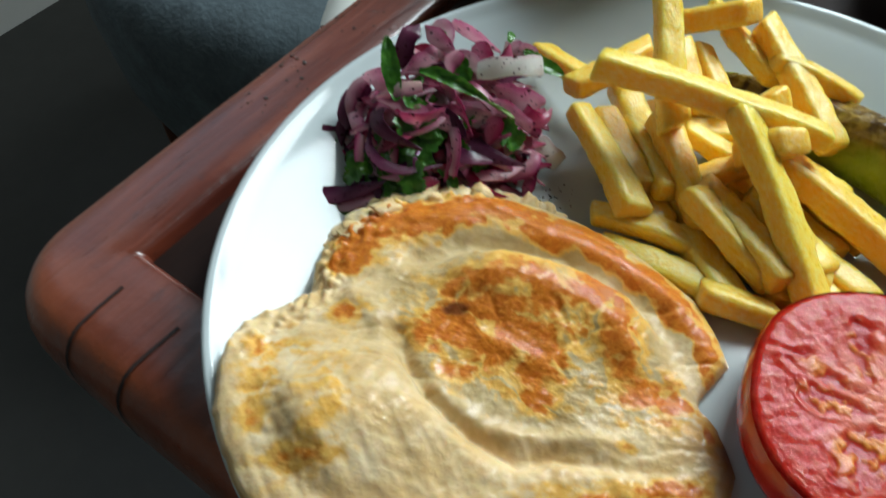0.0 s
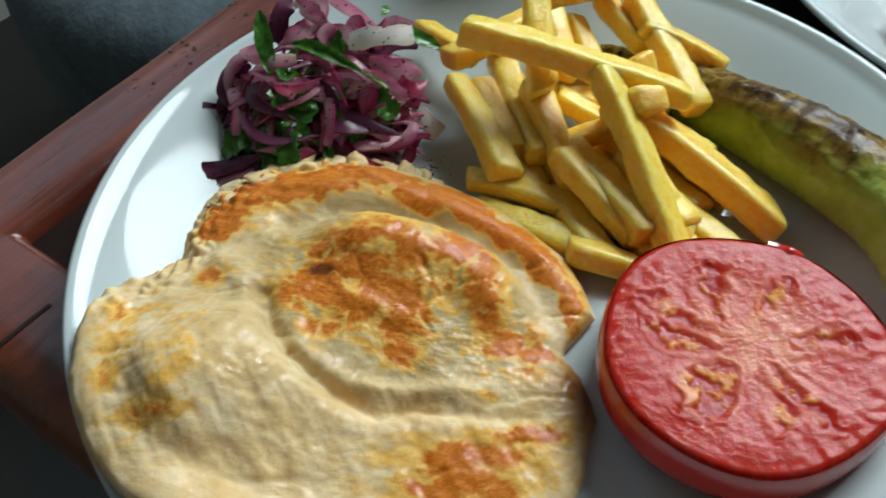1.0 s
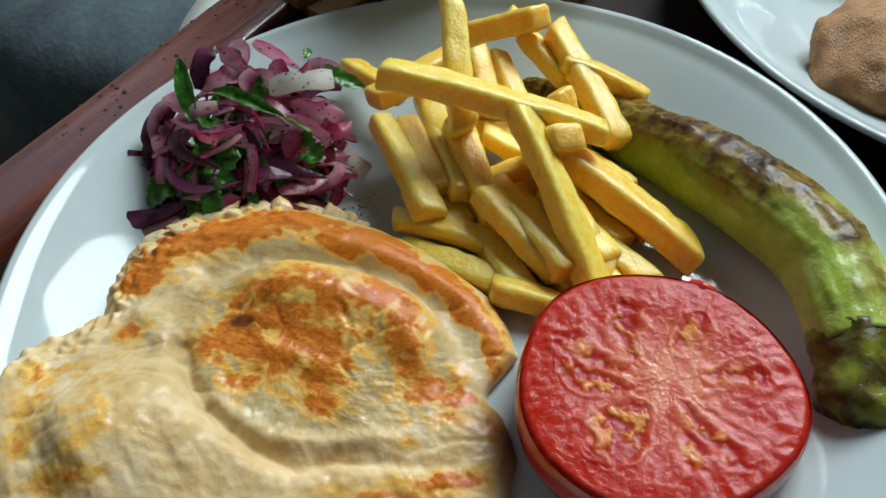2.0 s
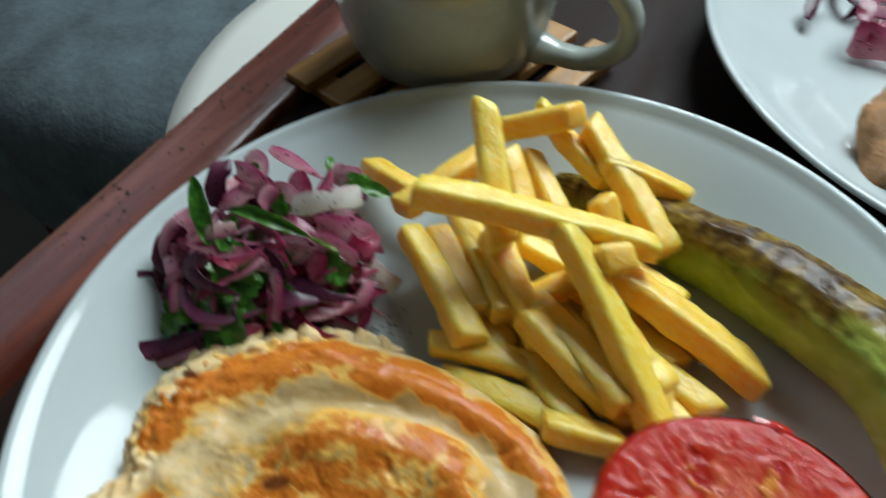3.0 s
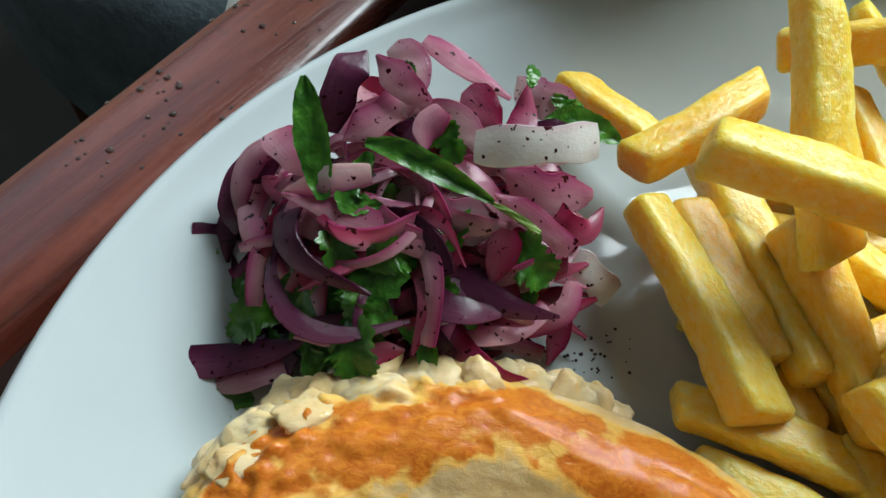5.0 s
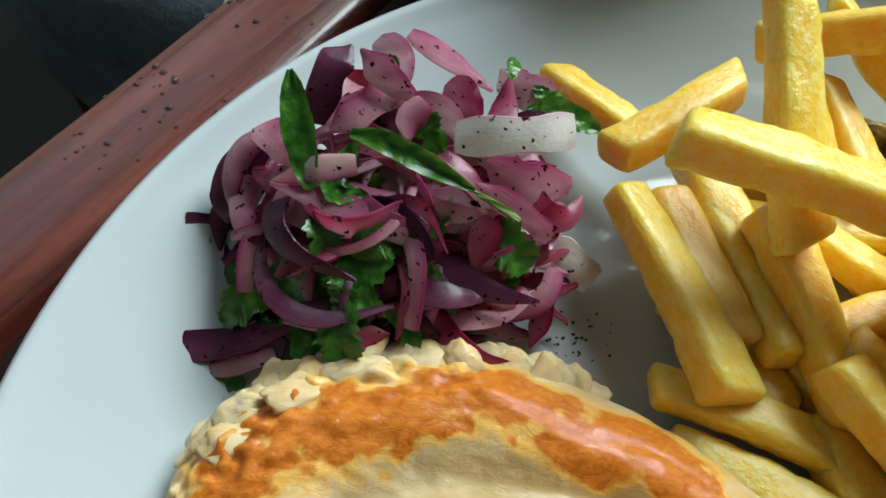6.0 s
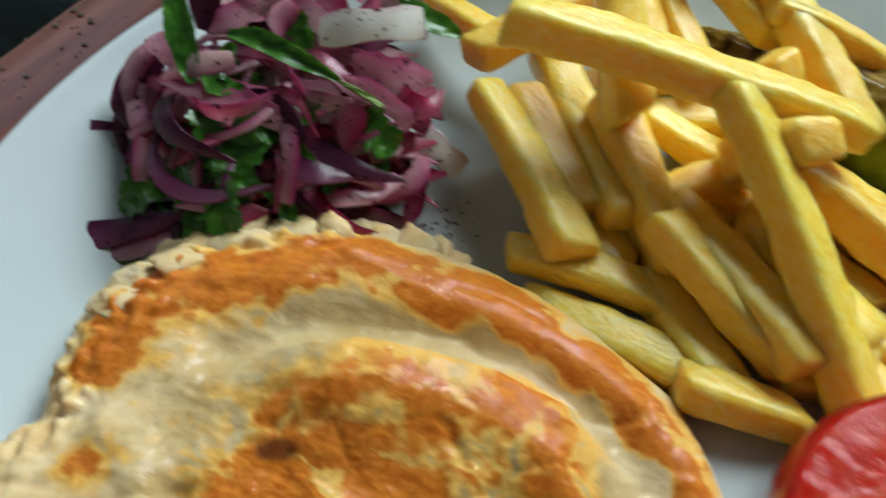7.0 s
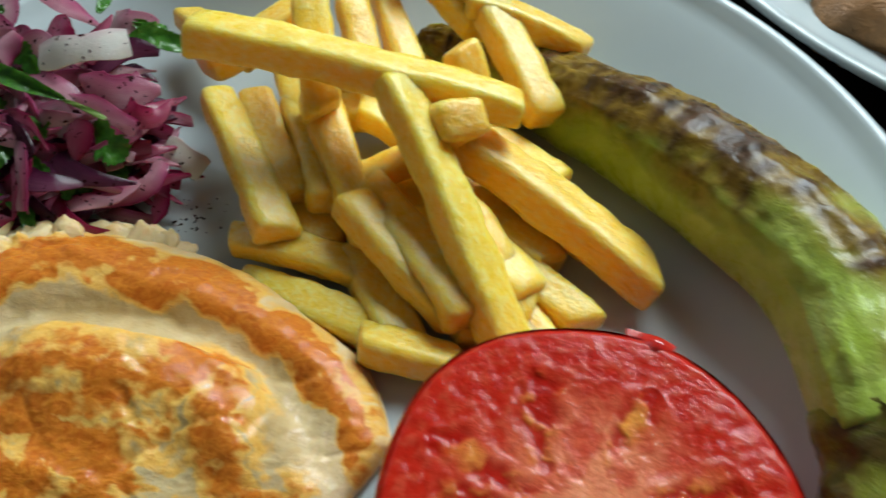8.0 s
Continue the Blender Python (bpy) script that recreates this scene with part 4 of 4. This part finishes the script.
fry((0.0370, 0.0890, 0.0320), (0.0500, 0.0660, 0.0260), 0.0090, 0.0080, 20, 0.0, 28)
fry((0.0180, 0.0520, 0.0200), (0.0330, 0.0400, 0.0160), 0.0090, 0.0080, 10, 0.0, 29)
fry((0.0150, 0.0290, 0.0190), (0.0360, 0.0340, 0.0210), 0.0090, 0.0080, 10, 0.0, 30)
fry((0.0000, 0.0680, 0.0100), (0.0420, 0.0740, 0.0102), 0.0100, 0.0090, 0, 0.0, 31)
fry((-0.0080, 0.0440, 0.0098), (0.0340, 0.0300, 0.0098), 0.0100, 0.0090, 0, 0.0, 32)
fry((0.0100, 0.0560, 0.0160), (0.0560, 0.0480, 0.0160), 0.0100, 0.0090, 0, 0.0, 33)
fry((0.0300, 0.0560, 0.0098), (0.0480, 0.0180, 0.0098), 0.0100, 0.0088, 0, 0.0, 34)
fry((0.0080, 0.0350, 0.0180), (0.0000, 0.0780, 0.0200), 0.0100, 0.0088, 0, 0.0, 35)
fry((-0.0060, 0.0520, 0.0140), (0.0080, 0.0150, 0.0105), 0.0098, 0.0086, 5, 0.0, 36)
fry((0.0040, 0.0460, 0.0130), (0.0200, 0.0130, 0.0100), 0.0100, 0.0088, 12, 0.0, 37)
fry((0.0120, 0.0380, 0.0110), (0.0300, 0.0040, 0.0095), 0.0096, 0.0086, 4, 0.0, 38)
fry((0.0240, 0.0310, 0.0120), (0.0400, 0.0000, 0.0098), 0.0102, 0.0088, 8, 0.0, 39)
fry((0.0340, 0.0340, 0.0130), (0.0560, 0.0040, 0.0100), 0.0100, 0.0088, 14, 0.0, 40)
fry((0.0460, 0.0340, 0.0130), (0.0660, 0.0100, 0.0100), 0.0098, 0.0086, 6, 0.0, 41)
fry((0.0300, 0.0200, 0.0160), (0.0380, -0.0120, 0.0095), 0.0100, 0.0086, 10, 0.0, 42)
fry((0.0020, 0.0560, 0.0180), (0.0090, 0.0240, 0.0190), 0.0096, 0.0086, 18, 0.0, 43)
fry((0.0180, 0.0260, 0.0200), (0.0370, -0.0100, 0.0165), 0.0112, 0.0095, 8, 0.0012, 61)
fry((0.0330, 0.0240, 0.0180), (0.0500, -0.0050, 0.0140), 0.0110, 0.0094, 16, 0.0, 63)
fry((0.0270, 0.0060, 0.0100), (0.0480, -0.0150, 0.0100), 0.0100, 0.0088, 5, 0.0, 65)
fry((0.0420, 0.0440, 0.0180), (0.0620, 0.0220, 0.0150), 0.0105, 0.0090, 12, 0.0, 66)


# ---- onion and parsley salad ----
SALAD = tagged(new("onion_salad"), "heap of sliced red onion and parsley dusted with sumac", "salad")


def strand(points, width, material, thick=0.0006, cup=0.05, flip=0.0, seed=None):
    """A slice of onion along a curve: a cupped strip with rounded edges."""
    steps, path = 22, spline(points, 22)
    rng = random.Random(seed if seed is not None else round(points[0][0] * 1e5))
    verts, tones = [], []
    twist0, twist1 = rng.uniform(-0.35, 0.35) + flip, rng.uniform(-0.35, 0.35) + flip
    e0, e1 = rng.choice(((0.8, 0.10), (0.10, 0.8), (0.15, 0.3), (0.6, 0.15)))
    across = [-1, -0.97, -0.6, -0.2, 0.2, 0.6, 0.97, 1, 0.97, 0.6, 0.2, -0.2, -0.6, -0.97]
    under = [0, 0.9, 1, 1, 1, 1, 0.9, 0, -0.9, -1, -1, -1, -1, -0.9]
    towards = Vector((0.0, -0.55, 0.83))
    for i, c in enumerate(path):
        t = i / steps
        d = (path[min(i + 1, steps)] - path[max(i - 1, 0)]).normalized()
        side = d.cross(towards).normalized()
        up = side.cross(d)
        a = twist0 + (twist1 - twist0) * t
        side, up = side * math.cos(a) + up * math.sin(a), up * math.cos(a) - side * math.sin(a)
        end = min(1, 0.9 + t, 0.85 + (1 - t)) if material is WHITE else min(1, e0 + 3.0 * t, e1 + 2.4 * (1 - t))
        w = width / 2 * end * (1 + 0.1 * math.sin(t * 9 + width * 900))
        for q, k in zip(across, under):
            wob = 0.0003 * noise.noise(Vector((c.x * 300 + q, c.y * 300, c.z * 300)))
            verts.append(c + side * (q * w) + up * (k * thick / 2 * (0.5 + 0.5 * end) - cup * width * (q * q - 0.4) + wob))
            tones.append((min(1, max(0, 0.5 + 0.5 * q + 0.15 * noise.noise(Vector((c.x * 200, c.y * 200, q))))), 0.5 + 0.5 * q, t))
    me = mesh("onion_slice", verts, rings_faces(steps + 1, len(across)), tones)
    ob = part("onion_slice", me, material, SALAD)
    me.set_sharp_from_angle(angle=radians(38))
    return ob


def leaf(points, width, curl, seed=None):
    """A parsley leaf: toothed lobes on a bent midrib, with a little thickness."""
    steps, path = 36, spline(points, 36)
    rng = random.Random(seed if seed is not None else round(points[0][1] * 1e5))
    verts, faces, cols = [], [], 9
    strap = sstep(0.3, 0.6, width / (Vector(points[-1]) - Vector(points[0])).length)
    phase, lobes = rng.uniform(0, 6), rng.choice((2.0, 2.5, 3.0))
    towards = Vector((rng.uniform(-0.3, 0.3), -0.5, 0.8))
    for layer in (0, 1):
        for i, c in enumerate(path):
            t = i / steps
            d = (path[min(i + 1, steps)] - path[max(i - 1, 0)]).normalized()
            side = d.cross(towards).normalized()
            up = side.cross(d)
            body = math.sin(math.pi * min(1, 0.08 + 0.90 * t)) ** 0.7
            tooth = 1.0 - (0.25 + 0.75 * strap) * (0.38 - 0.38 * abs(math.sin(lobes * math.pi * t + phase)) - 0.10 * math.sin(t * 60))
            w = width / 2 * body * tooth
            for j in range(cols):
                q = -1 + 2 * j / (cols - 1)
                skew = 0.35 * w * abs(q)
                bendz = curl * 0.6 * w * abs(q) ** 1.4 * (0.5 + t) + 0.0005 * noise.noise(Vector((c.x * 400 + q * 2, c.y * 400, t * 6)))
                verts.append(c + side * (q * w) + d * skew + up * (bendz - 0.00025 * layer))
    m = (steps + 1) * cols
    for i in range(steps):
        for j in range(cols - 1):
            a = i * cols + j
            faces.append((a, a + 1, a + cols + 1, a + cols))
            faces.append((m + a, m + a + cols, m + a + cols + 1, m + a + 1))
    return part("parsley_leaf", mesh("parsley_leaf", verts, faces), PARSLEY, SALAD)


strand([(-0.0496, 0.0560, 0.0440), (-0.0430, 0.0534, 0.0470), (-0.0357, 0.0535, 0.0470), (-0.0292, 0.0558, 0.0450)], 0.0065, WHITE)
strand([(-0.0619, 0.0592, 0.0340), (-0.0560, 0.0506, 0.0320), (-0.0491, 0.0499, 0.0310), (-0.0414, 0.0511, 0.0290)], 0.0085, PALE)
strand([(-0.0462, 0.0522, 0.0360), (-0.0395, 0.0488, 0.0330), (-0.0326, 0.0449, 0.0290)], 0.0045, PINK)
strand([(-0.0437, 0.0466, 0.0330), (-0.0453, 0.0428, 0.0300), (-0.0470, 0.0396, 0.0270)], 0.0055, RED)
strand([(-0.0482, 0.0437, 0.0260), (-0.0523, 0.0415, 0.0240), (-0.0558, 0.0404, 0.0210)], 0.0035, RED)
strand([(-0.0306, 0.0498, 0.0180), (-0.0269, 0.0475, 0.0160), (-0.0227, 0.0452, 0.0120)], 0.0065, WHITE)
strand([(-0.0528, 0.0415, 0.0210), (-0.0542, 0.0353, 0.0200), (-0.0511, 0.0292, 0.0200), (-0.0460, 0.0259, 0.0190), (-0.0391, 0.0253, 0.0170)], 0.0042, RED)
strand([(-0.0307, 0.0445, 0.0180), (-0.0332, 0.0392, 0.0170), (-0.0401, 0.0364, 0.0160), (-0.0505, 0.0331, 0.0180)], 0.0045, PINK)
strand([(-0.0319, 0.0426, 0.0130), (-0.0336, 0.0376, 0.0100), (-0.0360, 0.0328, 0.0080)], 0.004, RED)
strand([(-0.0622, 0.0296, 0.0220), (-0.0669, 0.0286, 0.0220), (-0.0700, 0.0240, 0.0200)], 0.0038, RED)
strand([(-0.0867, 0.0678, 0.0300), (-0.0929, 0.0628, 0.0280), (-0.0946, 0.0577, 0.0260), (-0.0943, 0.0548, 0.0220)], 0.0065, PURPLE)
strand([(-0.0681, 0.0754, 0.0480), (-0.0720, 0.0695, 0.0470), (-0.0745, 0.0635, 0.0400)], 0.0068, PURPLE)
strand([(-0.0660, 0.0720, 0.0500), (-0.0613, 0.0669, 0.0480), (-0.0571, 0.0660, 0.0440)], 0.0055, PINK)
strand([(-0.0578, 0.0874, 0.0400), (-0.0511, 0.0828, 0.0380), (-0.0418, 0.0748, 0.0360)], 0.0045, PINK)
strand([(-0.0500, 0.0719, 0.0420), (-0.0472, 0.0663, 0.0420), (-0.0448, 0.0632, 0.0400)], 0.006, RED)
strand([(-0.0395, 0.0828, 0.0340), (-0.0364, 0.0754, 0.0360), (-0.0295, 0.0754, 0.0320)], 0.0075, PALE)
strand([(-0.0721, 0.0598, 0.0420), (-0.0662, 0.0630, 0.0440), (-0.0615, 0.0675, 0.0440)], 0.006, PINK)
strand([(-0.1056, 0.0315, 0.0160), (-0.0975, 0.0318, 0.0150), (-0.0880, 0.0325, 0.0165), (-0.0800, 0.0336, 0.0185)], 0.0058, PURPLE)
strand([(-0.0856, 0.0678, 0.0360), (-0.0815, 0.0609, 0.0380), (-0.0780, 0.0567, 0.0360)], 0.007, PINK)
strand([(-0.0825, 0.0516, 0.0380), (-0.0712, 0.0481, 0.0360), (-0.0599, 0.0441, 0.0330), (-0.0556, 0.0424, 0.0310)], 0.005, PINK)
strand([(-0.0824, 0.0522, 0.0340), (-0.0696, 0.0467, 0.0320), (-0.0571, 0.0445, 0.0300)], 0.007, PINK)
strand([(-0.0807, 0.0441, 0.0280), (-0.0769, 0.0446, 0.0270), (-0.0723, 0.0449, 0.0240)], 0.008, RED)
strand([(-0.0441, 0.0563, 0.0370), (-0.0372, 0.0535, 0.0340), (-0.0278, 0.0563, 0.0300)], 0.008, PINK)
strand([(-0.0359, 0.0532, 0.0310), (-0.0337, 0.0490, 0.0300), (-0.0289, 0.0497, 0.0280), (-0.0257, 0.0546, 0.0280)], 0.0055, RED)
strand([(-0.0818, 0.0330, 0.0210), (-0.0719, 0.0319, 0.0220), (-0.0631, 0.0334, 0.0230)], 0.003, PINK)
strand([(-0.0493, 0.0452, 0.0300), (-0.0413, 0.0452, 0.0280), (-0.0329, 0.0474, 0.0260)], 0.007, RED)
strand([(-0.0672, 0.0539, 0.0400), (-0.0747, 0.0528, 0.0400), (-0.0831, 0.0535, 0.0360)], 0.0045, PALE)
strand([(-0.0547, 0.0627, 0.0460), (-0.0576, 0.0602, 0.0440), (-0.0581, 0.0569, 0.0420)], 0.005, PINK)
strand([(-0.0635, 0.0789, 0.0460), (-0.0594, 0.0730, 0.0460), (-0.0615, 0.0638, 0.0430)], 0.006, PALE)
strand([(-0.0429, 0.0599, 0.0380), (-0.0407, 0.0647, 0.0400), (-0.0386, 0.0764, 0.0380)], 0.0055, RED)
strand([(-0.0884, 0.0393, 0.0160), (-0.0902, 0.0353, 0.0150), (-0.0825, 0.0296, 0.0150)], 0.006, PURPLE)
strand([(-0.1011, 0.0544, 0.0160), (-0.0970, 0.0492, 0.0160), (-0.0956, 0.0429, 0.0140)], 0.007, PURPLE)
leaf([(-0.0753, 0.0499, 0.0380), (-0.0769, 0.0581, 0.0440), (-0.0783, 0.0673, 0.0500)], 0.0062, 0.4)
leaf([(-0.0683, 0.0590, 0.0425), (-0.0620, 0.0566, 0.0425), (-0.0550, 0.0532, 0.0405), (-0.0465, 0.0500, 0.0365)], 0.0046, 0.9)
strand([(-0.0475, 0.0502, 0.0366), (-0.0430, 0.0482, 0.0350), (-0.0385, 0.0462, 0.0325)], 0.0012, STEM)
leaf([(-0.0717, 0.0474, 0.0310), (-0.0677, 0.0394, 0.0290), (-0.0707, 0.0336, 0.0250)], 0.0125, 0.3)
leaf([(-0.0940, 0.0473, 0.0190), (-0.0906, 0.0442, 0.0180), (-0.0884, 0.0393, 0.0160)], 0.009, 0.2)
leaf([(-0.0848, 0.0452, 0.0220), (-0.0808, 0.0416, 0.0200), (-0.0767, 0.0380, 0.0180)], 0.01, 0.2)
leaf([(-0.0899, 0.0261, 0.0110), (-0.0948, 0.0252, 0.0110), (-0.0990, 0.0182, 0.0080)], 0.006, 0.5)
leaf([(-0.0631, 0.0334, 0.0240), (-0.0588, 0.0305, 0.0220), (-0.0577, 0.0246, 0.0190)], 0.004, 0.8)
leaf([(-0.0358, 0.0698, 0.0350), (-0.0292, 0.0706, 0.0340), (-0.0208, 0.0690, 0.0300)], 0.006, 0.4)
leaf([(-0.0571, 0.0634, 0.0440), (-0.0547, 0.0597, 0.0430), (-0.0520, 0.0559, 0.0400)], 0.006, 0.3)
leaf([(-0.0390, 0.0707, 0.0430), (-0.0382, 0.0742, 0.0430), (-0.0378, 0.0774, 0.0420)], 0.003, 0.2)
leaf([(-0.0673, 0.0580, 0.0410), (-0.0711, 0.0507, 0.0380), (-0.0655, 0.0497, 0.0360)], 0.005, 0.3)
leaf([(-0.0452, 0.0413, 0.0220), (-0.0415, 0.0412, 0.0200), (-0.0389, 0.0388, 0.0170)], 0.006, 0.3)
leaf([(-0.1012, 0.0550, 0.0180), (-0.0997, 0.0524, 0.0180), (-0.0985, 0.0518, 0.0160)], 0.004, 0.3)
leaf([(-0.0513, 0.0403, 0.0210), (-0.0498, 0.0379, 0.0190), (-0.0472, 0.0372, 0.0170)], 0.006, 0.4)
leaf([(-0.0730, 0.0380, 0.0240), (-0.0763, 0.0358, 0.0200), (-0.0824, 0.0336, 0.0180)], 0.01, 0.2)
leaf([(-0.0343, 0.0754, 0.0360), (-0.0299, 0.0742, 0.0340), (-0.0272, 0.0768, 0.0320)], 0.004, 0.3)
leaf([(-0.0634, 0.0735, 0.0470), (-0.0614, 0.0720, 0.0470), (-0.0594, 0.0716, 0.0460)], 0.003, .2)
leaf([(-0.0802, 0.0331, 0.0190), (-0.0782, 0.0297, 0.0170), (-0.0764, 0.0290, 0.0160)], 0.006, .3)
leaf([(-0.0956, 0.0411, 0.0130), (-0.0897, 0.0381, 0.0140), (-0.0861, 0.0334, 0.0140)], 0.008, .3)
strand([(-0.0840, 0.0690, 0.0330), (-0.0900, 0.0650, 0.0320), (-0.0925, 0.0590, 0.0290), (-0.0920, 0.0530, 0.0240)], 0.0045, PINK)
strand([(-0.0900, 0.0640, 0.0240), (-0.0960, 0.0580, 0.0210), (-0.0965, 0.0510, 0.0180)], 0.0050, PURPLE)
strand([(-0.1010, 0.0290, 0.0120), (-0.0920, 0.0285, 0.0135), (-0.0840, 0.0300, 0.0150)], 0.0042, PINK)


# the rest of the heap, in layers under the slices above
rng = random.Random(11)
for i in range(165):
    low = i < 110                      # short lengths inside the heap, then long curved ones on its surface
    layer = i / 110 if low else 1.0
    a = rng.uniform(0, 2 * math.pi)
    rr = math.sqrt(rng.uniform(0.0, 1.0)) * (0.95 if low else 0.75)
    x, y = -0.062 + 0.031 * rr * math.cos(a), 0.0535 + 0.023 * rr * math.sin(a)
    roof = 0.007 + (0.026 if low else 0.031) * (1 - rr ** 2) ** 0.6
    z = max(plate_z(math.hypot(x, y)) + 0.003, min(roof, 0.008 + 0.028 * layer))
    turn, reach = rng.gauss(-0.25, 0.75), rng.uniform(0.008, 0.014) if low else rng.uniform(0.008, 0.015)
    bow = rng.uniform(-0.8, 0.8) if low else rng.choice((-1, 1)) * rng.uniform(0.5, 1.3)
    line = []
    for k in (-1, -0.5, 0, 0.5, 1):
        along, off = k * reach, bow * reach * 0.6 * (1 - k * k)
        ex, ey = x + along * math.cos(turn) - off * math.sin(turn), y + along * math.sin(turn) + off * math.cos(turn)
        ex = max(ex, -0.099 + 0.004 * k)
        er = math.hypot((ex + 0.063) / 0.040, (ey - 0.053) / 0.028)
        line.append((ex, ey, max(plate_z(math.hypot(ex, ey)) + 0.0015, z - 0.012 * max(0, er - rr) - 0.003 * k * k + rng.uniform(-0.001, 0.001))))
    # more dark purple low, in front and at left: the heap's shade as colour
    if low:
        shade = rng.choice((PURPLE, PURPLE, PINK, RED, RED)) if y > 0.045 else rng.choice((PURPLE, PURPLE, PURPLE, RED, PINK))
    else:
        shade = rng.choice((PINK, PALE, RED, PALE, PINK)) if x > -0.072 and y > 0.046 else rng.choice((RED, PURPLE, PINK)) if x > -0.08 else rng.choice((PURPLE, PINK, RED))
    strand(line, rng.uniform(0.0024, 0.0048) if low else rng.choice((0.0018, 0.0024, 0.0035, 0.0055)), shade, seed=i, flip=rng.uniform(-0.7, 0.7))
for i in range(26):
    x, y = rng.uniform(-0.074, -0.036), rng.uniform(0.058, 0.076)
    z = 0.030 + 0.012 * rng.random() - 60 * (x + 0.056) ** 2 * 0.25
    turn, reach, bow = rng.gauss(-0.5, 0.6), rng.uniform(0.006, 0.012), rng.choice((-1, 1)) * rng.uniform(0.3, 1.0)
    line = []
    for k in (-1, -0.5, 0, 0.5, 1):
        along, off = k * reach, bow * reach * 0.6 * (1 - k * k)
        line.append((x + along * math.cos(turn) - off * math.sin(turn), y + along * math.sin(turn) + off * math.cos(turn), z - 0.003 * k * k + rng.uniform(-0.001, 0.001)))
    strand(line, rng.choice((0.002, 0.003, 0.0045, 0.006)), rng.choice((PINK, PALE, RED, PINK, PURPLE)), seed=i + 300, flip=rng.uniform(-0.7, 0.7))
for i in range(24):
    a, rr = rng.uniform(0, 2 * math.pi), math.sqrt(rng.uniform(0.1, 1.0)) * 0.98
    x, y = -0.063 + 0.030 * rr * math.cos(a), 0.050 + 0.024 * rr * math.sin(a)
    z = max(plate_z(math.hypot(x, y)) + 0.004, 0.008 + 0.026 * (1 - rr ** 2) ** 0.7)
    turn = rng.uniform(0, 2 * math.pi)
    leaf([(x, y, z), (x + 0.005 * math.cos(turn), y + 0.005 * math.sin(turn), z + 0.002), (x + 0.010 * math.cos(turn), y + 0.010 * math.sin(turn), z - 0.002)], rng.uniform(0.006, 0.011), 0.4, seed=i)


# ---- the other plate's food ----
def breaded_piece():
    bm = bmesh.new()
    bmesh.ops.create_icosphere(bm, subdivisions=5, radius=1)
    for v in bm.verts:
        k = 1 + 0.12 * turb(v.co.x, v.co.y, v.co.z, 1.6) + 0.035 * turb(v.co.x, v.co.y, v.co.z, 9)
        v.co = Vector((v.co.x * 0.042 * k, v.co.y * 0.030 * k, max(-0.011, v.co.z * 0.019 * k)))
    ob = tagged(part("breaded_piece", bm, BREADED), "rough golden-brown breaded piece on the white plate", "fried food")
    ob.matrix_world = pose(0.178, 0.072, 0.0215, 0, -8, 25)


breaded_piece()
rng = random.Random(5)
side_salad = tagged(new("side_onion_salad"), "small heap of sliced red onion on the white plate", "salad")
SALAD = side_salad
strand([(0.176, 0.146, 0.012), (0.190, 0.134, 0.013), (0.208, 0.128, 0.012)], 0.015, PINK, seed=1)
for i in range(26):
    x, y = rng.gauss(0.208, 0.014), rng.gauss(0.156, 0.010)
    turn, z = rng.uniform(0, 3.1), rng.uniform(0.009, 0.024)
    dx, dy = 0.013 * math.cos(turn), 0.013 * math.sin(turn)
    strand([(x - dx, y - dy, z - 0.003), (x - dy * 0.3, y + dx * 0.3, z), (x + dx, y + dy, z - 0.003)], rng.uniform(0.004, 0.008), rng.choice((PINK, PURPLE, PALE, RED)), seed=i + 50)


# ---- water drops and spice ----
def drops(name, places, label, material=None):
    verts, faces = [], []
    n = 10
    for x, y, z, r in places:
        base = len(verts)
        for h, k in ((0.0, 1.0), (0.35, 0.92), (0.62, 0.66), (0.76, 0.3)):
            verts += [(x + r * k * math.cos(2 * math.pi * j / n), y + r * k * math.sin(2 * math.pi * j / n), z + r * h) for j in range(n)]
        faces += rings_faces(4, n, True, True, base)
    return tagged(part(name, mesh(name, verts, faces), material or WATER), label, "spice" if material is PEPPERCORN else "droplets", kind="stuff")


rng = random.Random(21)
wet = []
for i in range(260):
    along, o = rng.uniform(-0.02, 0.42), rng.uniform(0.006, 0.037)
    if rng.random() < 0.35 and i > 20:
        along, o = wet_last[0] + rng.gauss(0, 0.004), min(0.037, max(0.006, wet_last[1] + rng.gauss(0, 0.003)))
    wet_last = (along, o)
    z = np.interp(o, [q[0] for q in RAIL[6:]], [q[1] for q in RAIL[6:]])
    p = RM @ Vector((X0 + o, along, 0))
    wet.append((p.x, p.y, float(z) - 0.0001, rng.choice((0.0004, 0.0005, 0.0006, 0.0007, 0.0010))))
drops("rim_droplets", wet, "clear water droplets on the table rim")
wet = []
for i in range(90):
    a, r = rng.uniform(1.2, 3.6), rng.uniform(0.092, 0.122)
    x, y = r * math.cos(a), r * math.sin(a)
    wet.append((x, y, plate_z(r) + 0.0001, rng.choice((0.0003, 0.0004, 0.0005, 0.0007))))
drops("plate_droplets", wet, "tiny clear droplets on the white plate rim", CLEAR)
dust = []
for i in range(46):
    dust.append((rng.gauss(-0.0275, 0.004), rng.gauss(0.036, 0.004), 0.0052, rng.choice((0.00018, 0.00025, 0.00035))))
drops("spice_specks", dust, "dark ground spice specks on the plate", PEPPERCORN)
